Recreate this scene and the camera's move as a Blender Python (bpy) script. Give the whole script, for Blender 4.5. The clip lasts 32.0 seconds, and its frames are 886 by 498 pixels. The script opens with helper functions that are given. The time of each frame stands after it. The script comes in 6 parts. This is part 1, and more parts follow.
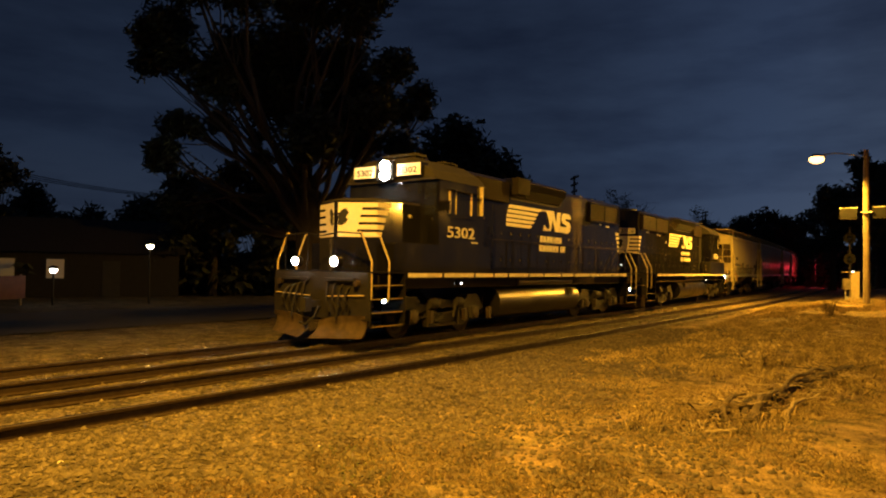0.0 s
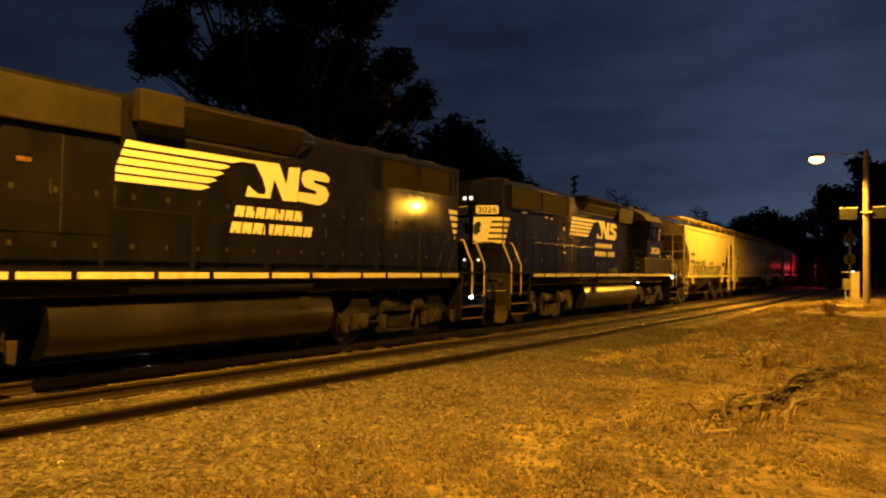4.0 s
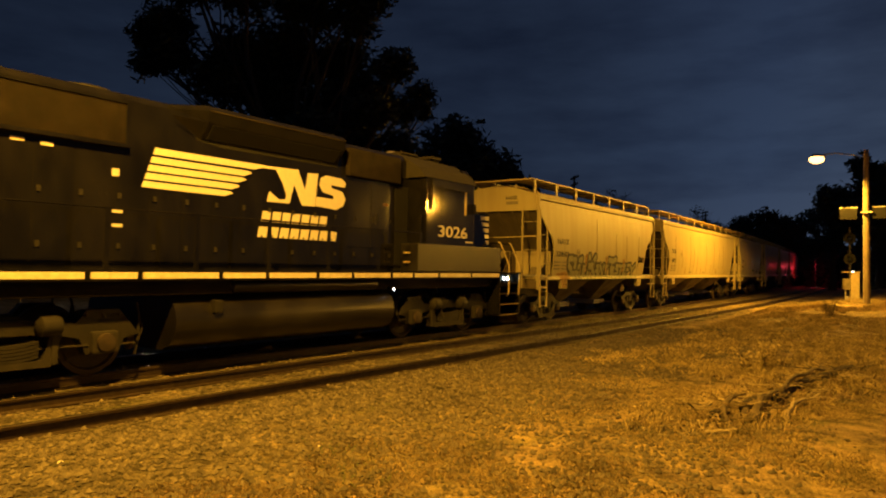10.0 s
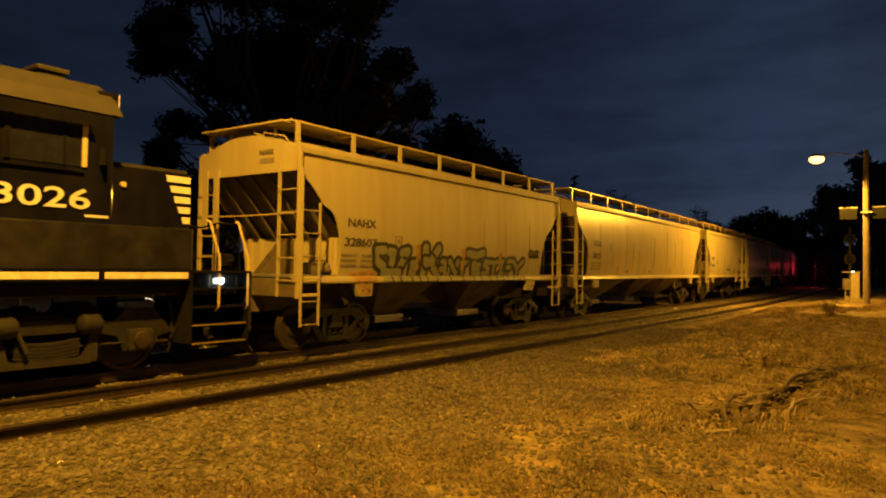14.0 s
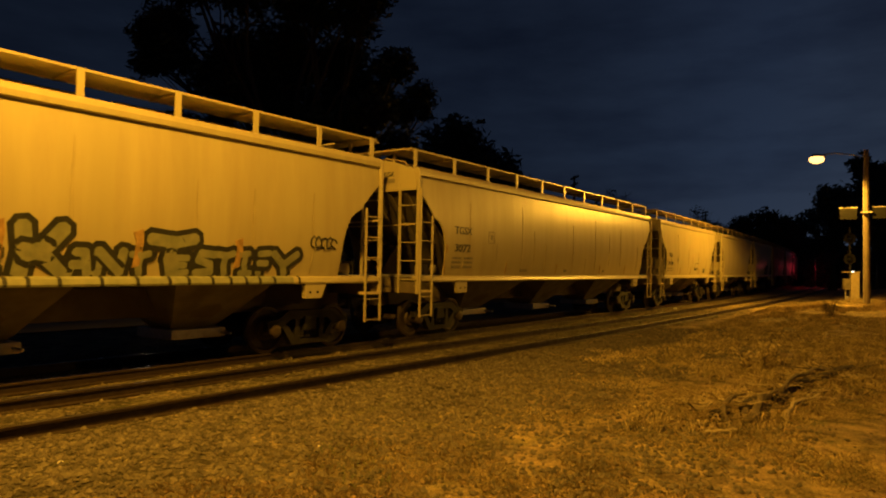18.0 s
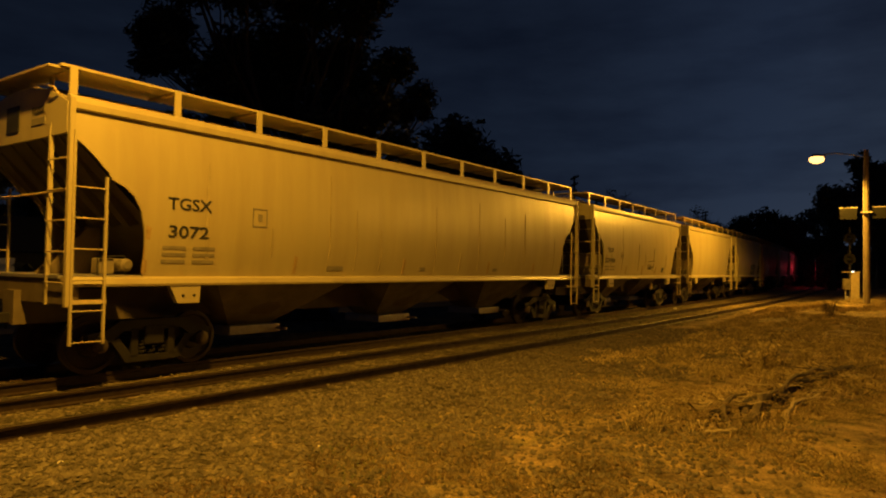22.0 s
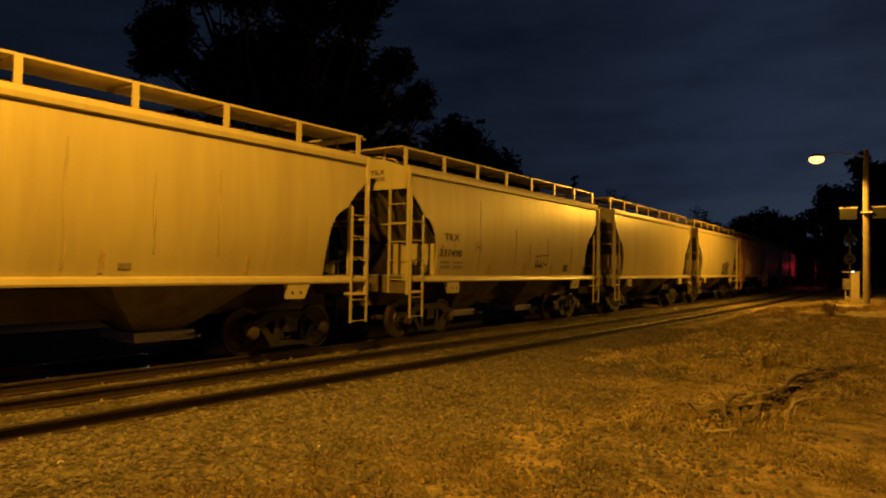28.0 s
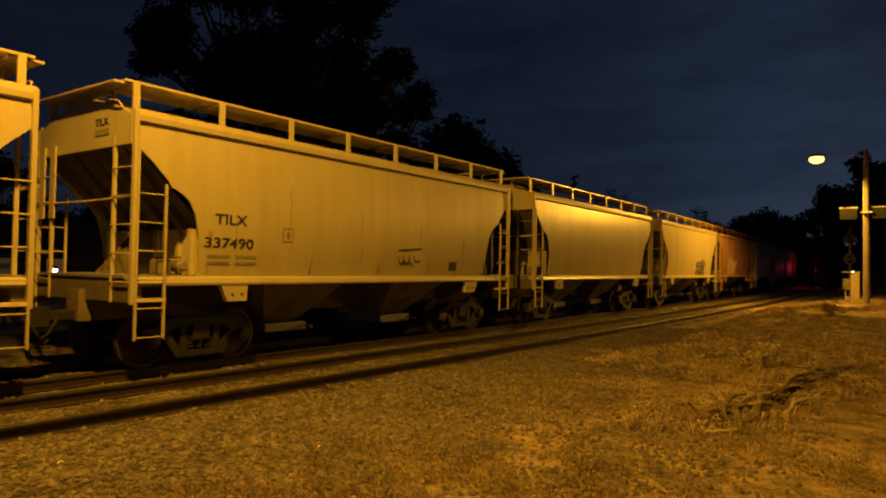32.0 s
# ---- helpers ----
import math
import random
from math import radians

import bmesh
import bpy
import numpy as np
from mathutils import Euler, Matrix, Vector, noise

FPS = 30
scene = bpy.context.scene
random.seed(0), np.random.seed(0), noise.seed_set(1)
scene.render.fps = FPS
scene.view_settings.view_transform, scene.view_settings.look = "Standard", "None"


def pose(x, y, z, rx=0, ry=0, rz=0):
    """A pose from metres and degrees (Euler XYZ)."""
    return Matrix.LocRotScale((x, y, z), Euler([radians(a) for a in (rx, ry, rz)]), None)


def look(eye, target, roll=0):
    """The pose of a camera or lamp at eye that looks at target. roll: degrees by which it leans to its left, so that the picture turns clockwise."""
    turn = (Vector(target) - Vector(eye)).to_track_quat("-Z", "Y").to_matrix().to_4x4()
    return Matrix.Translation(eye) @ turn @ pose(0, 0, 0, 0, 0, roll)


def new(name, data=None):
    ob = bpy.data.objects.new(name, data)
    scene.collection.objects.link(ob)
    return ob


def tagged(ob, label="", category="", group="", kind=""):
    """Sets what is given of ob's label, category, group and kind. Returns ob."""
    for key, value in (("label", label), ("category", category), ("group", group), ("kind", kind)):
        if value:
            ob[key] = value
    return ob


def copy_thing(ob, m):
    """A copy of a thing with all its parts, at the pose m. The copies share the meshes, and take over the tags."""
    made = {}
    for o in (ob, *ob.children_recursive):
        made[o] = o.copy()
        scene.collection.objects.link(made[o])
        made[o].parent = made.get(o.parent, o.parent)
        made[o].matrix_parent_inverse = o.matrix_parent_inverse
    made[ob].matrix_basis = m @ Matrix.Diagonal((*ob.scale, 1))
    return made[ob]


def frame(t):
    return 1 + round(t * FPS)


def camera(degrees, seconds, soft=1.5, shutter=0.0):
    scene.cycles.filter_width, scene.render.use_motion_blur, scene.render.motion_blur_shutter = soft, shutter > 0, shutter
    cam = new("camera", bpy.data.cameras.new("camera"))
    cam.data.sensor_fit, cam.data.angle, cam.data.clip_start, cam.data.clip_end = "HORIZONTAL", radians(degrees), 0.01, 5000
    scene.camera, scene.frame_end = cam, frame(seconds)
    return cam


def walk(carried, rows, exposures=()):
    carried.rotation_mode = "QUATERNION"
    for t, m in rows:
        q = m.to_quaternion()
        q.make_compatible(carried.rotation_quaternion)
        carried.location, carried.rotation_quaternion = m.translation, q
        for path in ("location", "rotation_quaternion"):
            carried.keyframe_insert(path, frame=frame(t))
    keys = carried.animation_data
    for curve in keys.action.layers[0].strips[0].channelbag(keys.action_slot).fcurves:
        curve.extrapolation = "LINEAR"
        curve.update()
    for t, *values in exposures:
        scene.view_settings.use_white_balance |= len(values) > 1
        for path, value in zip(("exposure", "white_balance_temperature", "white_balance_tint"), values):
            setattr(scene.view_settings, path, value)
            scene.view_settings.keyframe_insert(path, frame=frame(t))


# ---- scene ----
# The camera stands still on the near side of the tracks.
EYE = (0.0, 0.0, 1.757)
cam = camera(66.39, 32.0, soft=2.0, shutter=0.3)
VIEW = look(EYE, (80.367, 59.450, 4.367), 0.963)
walk(cam, [(0.0, VIEW), (32.0, VIEW)],
     exposures=[(0.0, -0.10), (4.0, -0.12), (7.0, -0.12), (10.0, -0.25), (13.0, -0.45), (16.0, -0.82), (18.5, -1.08), (21.0, -1.12), (32.0, -1.12)])

# ---- light ----
SODIUM = (1.0, 0.475, 0.036)
world = bpy.data.worlds.new("dusk_sky")
scene.world = world
world.use_nodes = True


def build_sky():
    nt = world.node_tree
    nt.nodes.clear()
    out = nt.nodes.new("ShaderNodeOutputWorld")
    bg = nt.nodes.new("ShaderNodeBackground")
    tc = nt.nodes.new("ShaderNodeTexCoord")
    sep = nt.nodes.new("ShaderNodeSeparateXYZ")
    ramp = nt.nodes.new("ShaderNodeValToRGB")
    mp = nt.nodes.new("ShaderNodeMapping")
    mp.inputs["Scale"].default_value = (2.2, 2.2, 9.0)
    nz = nt.nodes.new("ShaderNodeTexNoise")
    nz.inputs["Scale"].default_value = 1.6
    nz.inputs["Detail"].default_value = 6.0
    nz.inputs["Roughness"].default_value = 0.55
    cr = nt.nodes.new("ShaderNodeValToRGB")
    mix = nt.nodes.new("ShaderNodeMix")
    mix.data_type, mix.blend_type = "RGBA", "MULTIPLY"
    mix.inputs[0].default_value = 1.0
    e = ramp.color_ramp.elements
    e[0].position, e[0].color = 0.0, (0.030, 0.044, 0.078, 1)
    e[1].position, e[1].color = 0.55, (0.0075, 0.0125, 0.030, 1)
    m = e.new(0.16)
    m.color = (0.019, 0.031, 0.062, 1)
    c = cr.color_ramp.elements
    gx = nt.nodes.new("ShaderNodeVectorMath")
    gx.operation = "DOT_PRODUCT"
    gx.inputs[1].default_value = (0.595, -0.804, 0.0)
    gr = nt.nodes.new("ShaderNodeMapRange")
    gr.inputs["From Min"].default_value, gr.inputs["From Max"].default_value = -0.6, 0.6
    sr = nt.nodes.new("ShaderNodeValToRGB")
    for pos, val in ((0.64, 1.0), (0.85, 1.6)):
        sr.color_ramp.elements.new(pos).color = (val, val, val, 1)
    sr.color_ramp.elements[0].color = (0.68, 0.68, 0.68, 1)
    sr.color_ramp.elements[-1].color = (2.3, 2.1, 1.85, 1)
    tone = nt.nodes.new("ShaderNodeMix")
    tone.data_type, tone.blend_type = "RGBA", "MULTIPLY"
    tone.inputs[0].default_value = 1.0
    nt.links.new(tc.outputs["Generated"], gx.inputs[0])
    nt.links.new(gx.outputs["Value"], gr.inputs[0])
    nt.links.new(gr.outputs[0], sr.inputs[0])
    nt.links.new(sr.outputs[0], tone.inputs[7])
    nt.links.new(mix.outputs[2], tone.inputs[6])
    c[0].position, c[0].color = 0.36, (0.62, 0.62, 0.66, 1)
    c[1].position, c[1].color = 0.62, (1.12, 1.1, 1.06, 1)
    nt.links.new(tc.outputs["Generated"], sep.inputs[0])
    nt.links.new(tc.outputs["Generated"], mp.inputs["Vector"])
    nt.links.new(mp.outputs[0], nz.inputs["Vector"])
    nt.links.new(sep.outputs["Z"], ramp.inputs[0])
    nt.links.new(nz.outputs[0], cr.inputs[0])
    nt.links.new(ramp.outputs[0], mix.inputs[6])
    nt.links.new(cr.outputs[0], mix.inputs[7])
    # the sky behind the tracks still holds the last light, the one opposite is darker
    bk = nt.nodes.new("ShaderNodeMapRange")
    bk.inputs["From Min"].default_value, bk.inputs["From Max"].default_value = -1.0, 0.10
    wst = nt.nodes.new("ShaderNodeMix")
    wst.data_type = "RGBA"
    wst.inputs[6].default_value = (0.0095, 0.0125, 0.0225, 1)
    nt.links.new(sep.outputs["Y"], bk.inputs[0])
    nt.links.new(bk.outputs[0], wst.inputs[0])
    nt.links.new(tone.outputs[2], wst.inputs[7])
    nt.links.new(wst.outputs[2], bg.inputs[0])
    nt.links.new(bg.outputs[0], out.inputs[0])


build_sky()


def street_light(at, watts, target, cone, blend, colour=SODIUM):
    """The light of one lamp head: its shade keeps it off the sky and the tree tops."""
    lamp = bpy.data.lights.new("lamp_light", "SPOT")
    lamp.shadow_soft_size = 0.16
    lamp.energy, lamp.color = watts, colour
    lamp.spot_size, lamp.spot_blend = radians(cone), blend
    ob = new("lamp_light", lamp)
    ob.matrix_world = look(at, target)
    return ob


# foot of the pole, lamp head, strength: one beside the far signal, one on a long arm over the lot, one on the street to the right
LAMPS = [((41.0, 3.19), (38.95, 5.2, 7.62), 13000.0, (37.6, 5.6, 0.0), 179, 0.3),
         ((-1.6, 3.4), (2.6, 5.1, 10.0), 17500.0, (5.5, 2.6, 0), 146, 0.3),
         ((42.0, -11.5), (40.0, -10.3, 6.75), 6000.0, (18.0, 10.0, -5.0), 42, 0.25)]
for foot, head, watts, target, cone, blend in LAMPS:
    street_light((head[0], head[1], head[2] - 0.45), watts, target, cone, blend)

# ---- materials ----
MATS = {}


def mat(name, colour, rough=0.6, metal=0.0, scale=6.0, vary=0.25, dirt=None, dirt_amount=0.0, dirt_scale=1.2, bump=0.0, bump_scale=40.0,
        stretch=(1, 1, 1), per_object=0.0, emit=0.0, coat=0.0, dirt_rough=0.3, coat_rough=0.12):
    """A painted or natural surface: its colour varies finely, and dirt lies on it in larger patches."""
    if name in MATS:
        return MATS[name]
    m = bpy.data.materials.new(name)
    MATS[name] = m
    m.use_nodes = True
    nt = m.node_tree
    b = nt.nodes["Principled BSDF"]
    b.inputs["Roughness"].default_value = rough
    b.inputs["Metallic"].default_value = metal
    b.inputs["Coat Weight"].default_value = coat
    b.inputs["Coat Roughness"].default_value = coat_rough
    L, N = nt.links.new, nt.nodes.new
    tc = N("ShaderNodeTexCoord")
    mp = N("ShaderNodeMapping")
    mp.inputs["Scale"].default_value = stretch
    L(tc.outputs["Object"], mp.inputs["Vector"])
    nz = N("ShaderNodeTexNoise")
    nz.inputs["Scale"].default_value, nz.inputs["Detail"].default_value = scale, 6.0
    L(mp.outputs[0], nz.inputs["Vector"])
    rp = N("ShaderNodeValToRGB")
    e = rp.color_ramp.elements
    e[0].position, e[1].position = 0.3, 0.7
    e[0].color = (*[c * (1 - vary) for c in colour], 1)
    e[1].color = (*[min(1, c * (1 + vary)) for c in colour], 1)
    L(nz.outputs[0], rp.inputs[0])
    col = rp.outputs[0]
    if dirt:
        n2 = N("ShaderNodeTexNoise")
        n2.inputs["Scale"].default_value, n2.inputs["Detail"].default_value = dirt_scale, 8.0
        n2.inputs["Roughness"].default_value = 0.65
        L(mp.outputs[0], n2.inputs["Vector"])
        r2 = N("ShaderNodeValToRGB")
        r2.color_ramp.elements[0].position = 0.45
        r2.color_ramp.elements[1].position = 0.68
        r2.color_ramp.elements[0].color = (0, 0, 0, 1)
        r2.color_ramp.elements[1].color = (dirt_amount,) * 3 + (1,)
        L(n2.outputs[0], r2.inputs[0])
        mx = N("ShaderNodeMix")
        mx.data_type = "RGBA"
        L(r2.outputs[0], mx.inputs[0])
        L(col, mx.inputs[6])
        mx.inputs[7].default_value = (*dirt, 1)
        col = mx.outputs[2]
        rr = N("ShaderNodeMapRange")
        rr.inputs["To Min"].default_value, rr.inputs["To Max"].default_value = rough, min(1, rough + dirt_rough)
        L(r2.outputs[0], rr.inputs[0])
        L(rr.outputs[0], b.inputs["Roughness"])
    if per_object:
        oi = N("ShaderNodeObjectInfo")
        hs = N("ShaderNodeHueSaturation")
        r3 = N("ShaderNodeMapRange")
        r3.inputs["To Min"].default_value, r3.inputs["To Max"].default_value = 1 - per_object, 1 + per_object
        L(oi.outputs["Random"], r3.inputs[0])
        L(r3.outputs[0], hs.inputs["Value"])
        L(col, hs.inputs["Color"])
        col = hs.outputs[0]
    L(col, b.inputs["Base Color"])
    if bump:
        nb = N("ShaderNodeTexNoise")
        nb.inputs["Scale"].default_value, nb.inputs["Detail"].default_value = bump_scale, 4.0
        L(mp.outputs[0], nb.inputs["Vector"])
        bp = N("ShaderNodeBump")
        bp.inputs["Strength"].default_value, bp.inputs["Distance"].default_value = bump, 0.02
        L(nb.outputs[0], bp.inputs["Height"])
        L(bp.outputs[0], b.inputs["Normal"])
    if emit:
        b.inputs["Emission Color"].default_value = (*colour, 1)
        b.inputs["Emission Strength"].default_value = emit
    return m


def glow(name, colour, strength):
    if name in MATS:
        return MATS[name]
    m = bpy.data.materials.new(name)
    MATS[name] = m
    m.use_nodes = True
    b = m.node_tree.nodes["Principled BSDF"]
    b.inputs["Base Color"].default_value = (0.8, 0.8, 0.8, 1)
    b.inputs["Emission Color"].default_value = (*colour, 1)
    b.inputs["Emission Strength"].default_value = strength
    return m


BLACK = mat("black_engine_paint", (0.0062, 0.0060, 0.0064), 0.07, 0, 3.0, 0.4, (0.0145, 0.0132, 0.0125), 0.65, 0.9, 0.02, 3.0, (1, 1, 0.5), dirt_rough=0.10)
BLACK.node_tree.nodes["Principled BSDF"].inputs["Specular IOR Level"].default_value = 0.42
BLACK.node_tree.nodes["Principled BSDF"].inputs["Sheen Weight"].default_value = 0.045
BLACK.node_tree.nodes["Principled BSDF"].inputs["Sheen Roughness"].default_value = 0.45
BLACK.node_tree.nodes["Principled BSDF"].inputs["Sheen Tint"].default_value = (0.80, 0.76, 0.74, 1)
BATTERYBOX = mat("dusty_grey_box_paint", (0.012, 0.011, 0.010), 0.32, 0, 3.0, 0.3, (0.024, 0.021, 0.017), 0.5, 1.5)
GRIME = mat("grimy_running_gear", (0.009, 0.0076, 0.0065), 0.7, 0.1, 8.0, 0.4, (0.018, 0.0135, 0.0095), 0.55, 2.5, 0.3, 30.0)
DUSTGEAR = mat("dusty_truck_casting", (0.017, 0.0138, 0.010), 0.8, 0, 7.0, 0.4, (0.018, 0.015, 0.012), 0.7, 3.0, 0.3, 30.0)
STEEL = mat("worn_wheel_steel", (0.040, 0.031, 0.025), 0.55, 0.4, 9.0, 0.3, (0.070, 0.045, 0.028), 0.7, 3.0)
WHITE = mat("dull_white_paint", (0.62, 0.59, 0.53), 0.55, 0, 14.0, 0.14, (0.30, 0.24, 0.17), 0.35, 3.0)
BRIGHT = mat("bright_reflective_white", (0.70, 0.66, 0.57), 0.5, 0, 14.0, 0.06)
DUSTY = mat("dusty_roof_paint", (0.023, 0.0195, 0.015), 0.8, 0, 5.0, 0.3, (0.042, 0.035, 0.025), 0.5, 2.0)
PANELGREY = mat("dark_panel_face", (0.006, 0.006, 0.006), 0.6, 0, 6.0, 0.2)
GRILLE = mat("dusty_radiator_mesh", (0.020, 0.016, 0.0115), 0.75, 0, 4.0, 0.3, (0.033, 0.025, 0.017), 0.5, 1.5, 0.3, 60.0)
GRILLE.node_tree.nodes["Principled BSDF"].inputs["Specular IOR Level"].default_value = 0.12
PANELGREY.node_tree.nodes["Principled BSDF"].inputs["Specular IOR Level"].default_value = 0.1
PLOW = mat("rusty_plow_steel", (0.062, 0.041, 0.024), 0.75, 0, 6.0, 0.4, (0.024, 0.017, 0.012), 0.75, 2.5, 0.2, 30.0)
STRIPE = mat("reflective_sill_stripe", (0.72, 0.66, 0.50), 0.45, 0, 10.0, 0.15, (0.35, 0.24, 0.10), 0.5, 3.5)
STEPYELLOW = mat("worn_step_yellow", (0.20, 0.145, 0.045), 0.6, 0, 9.0, 0.3)
GRAB = mat("yellow_handrail_paint", (0.50, 0.41, 0.21), 0.5, 0, 9.0, 0.2)
# Black of hoses, wires and painted marks, and the shade put into hood openings.
DARK = mat("black_and_opening_shade", (0.006, 0.006, 0.006), 0.8)
SIGNALDARK = mat("dark_signal_paint", (0.016, 0.015, 0.014), 0.6, 0, 6.0, 0.2)
RUSTY = mat("orange_rust", (0.34, 0.215, 0.075), 0.8, 0, 9.0, 0.35, (0.25, 0.13, 0.05), 0.5, 4.0)
GLASS = mat("dark_window_glass", (0.012, 0.013, 0.015), 0.06)
TANK = mat("fuel_tank_paint", (0.010, 0.009, 0.0085), 0.30, 0.0, 2.0, 0.3, (0.026, 0.021, 0.015), 0.5, 1.1)
HEAD = glow("headlight_glass", (1.0, 0.93, 0.72), 420.0)
BOARDLIT = glow("lit_number_board", (1.0, 0.60, 0.10), 0.42)
DITCH = glow("ditch_light_glass", (1.0, 0.95, 0.80), 220.0)
STEPLIGHT = glow("step_light_glass", (0.80, 1.0, 0.93), 110.0)
GROUNDLIGHT = glow("ground_light_glass", (0.95, 1.0, 0.97), 30.0)
TAN = mat("tan_hopper_paint", (0.405, 0.355, 0.19), 0.36, 0, 2.2, 0.06, (0.27, 0.20, 0.115), 0.42, 1.3, 0.06, 1.6, (1, 1, 0.10), dirt_rough=0.15)
MATTE = mat("chalky_tan_hopper_paint", (0.395, 0.345, 0.185), 0.58, 0, 2.2, 0.06, (0.27, 0.20, 0.115), 0.42, 1.3, 0.06, 1.6, (1, 1, 0.10), dirt_rough=0.15)
GREY = mat("light_grey_hopper_paint", (0.405, 0.35, 0.185), 0.34, 0, 2.2, 0.06, (0.26, 0.195, 0.115), 0.42, 1.3, 0.06, 1.6, (1, 1, 0.10), dirt_rough=0.15)
RUSTCAR = mat("brown_hopper_paint", (0.33, 0.17, 0.075), 0.5, 0, 2.0, 0.12, (0.15, 0.08, 0.04), 0.5, 0.7)
DULLCAR = mat("dull_grey_car_paint", (0.30, 0.30, 0.29), 0.5, 0, 2.0, 0.12, (0.10, 0.08, 0.06), 0.5, 0.7)
# Darker than the sides: grime, plus shade under the car put into the colour.
BAYPAINT = mat("grimy_shaded_paint", (0.17, 0.145, 0.095), 0.75, 0, 3.0, 0.2, (0.085, 0.068, 0.043), 0.6, 1.2, 0.1, 20.0)
UNDER = mat("grimy_shaded_underside", (0.125, 0.098, 0.062), 0.75, 0, 3.0, 0.2, (0.09, 0.065, 0.04), 0.7, 1.2, 0.1, 20.0)
# Grimy too, and darkened for the shade inside the end recesses.
SLOPE = mat("grimy_shaded_slope", (0.085, 0.068, 0.042), 0.8, 0, 3.0, 0.2, (0.07, 0.055, 0.035), 0.7, 1.2, 0.1, 20.0)
LETTER = mat("black_lettering", (0.025, 0.025, 0.028), 0.5)
RAILHEAD = mat("rail_steel", (0.050, 0.036, 0.026), 0.45, 0.5, 12.0, 0.3, (0.045, 0.026, 0.016), 0.8, 4.0)
SHINE = mat("polished_rail_head", (0.42, 0.38, 0.33), 0.22, 0.9, 20.0, 0.15)
TIE = mat("weathered_tie_wood", (0.11, 0.085, 0.06), 0.9, 0, 5.0, 0.35, (0.05, 0.04, 0.03), 0.7, 2.0, 0.6, 40.0, (1, 6, 6), 0.25)
POLEWOOD = mat("weathered_pole_wood", (0.19, 0.148, 0.098), 0.85, 0, 6.0, 0.3, (0.13, 0.10, 0.07), 0.6, 2.0, 0.5, 60.0, (6, 6, 0.6))
GALV = mat("galvanised_steel", (0.38, 0.37, 0.35), 0.45, 0.6, 12.0, 0.15)
LAMPGLOW = glow("sodium_lamp_glass", (1.0, 0.50, 0.14), 7.0)
BARK = mat("dark_bark", (0.045, 0.035, 0.027), 0.95, 0, 6.0, 0.4, (0.03, 0.03, 0.025), 0.6, 2.0, 0.7, 30.0, (4, 4, 0.7))
LEAF = mat("dark_foliage", (0.032, 0.040, 0.018), 0.75, 0, 3.0, 0.5)

# ---- mesh tools ----


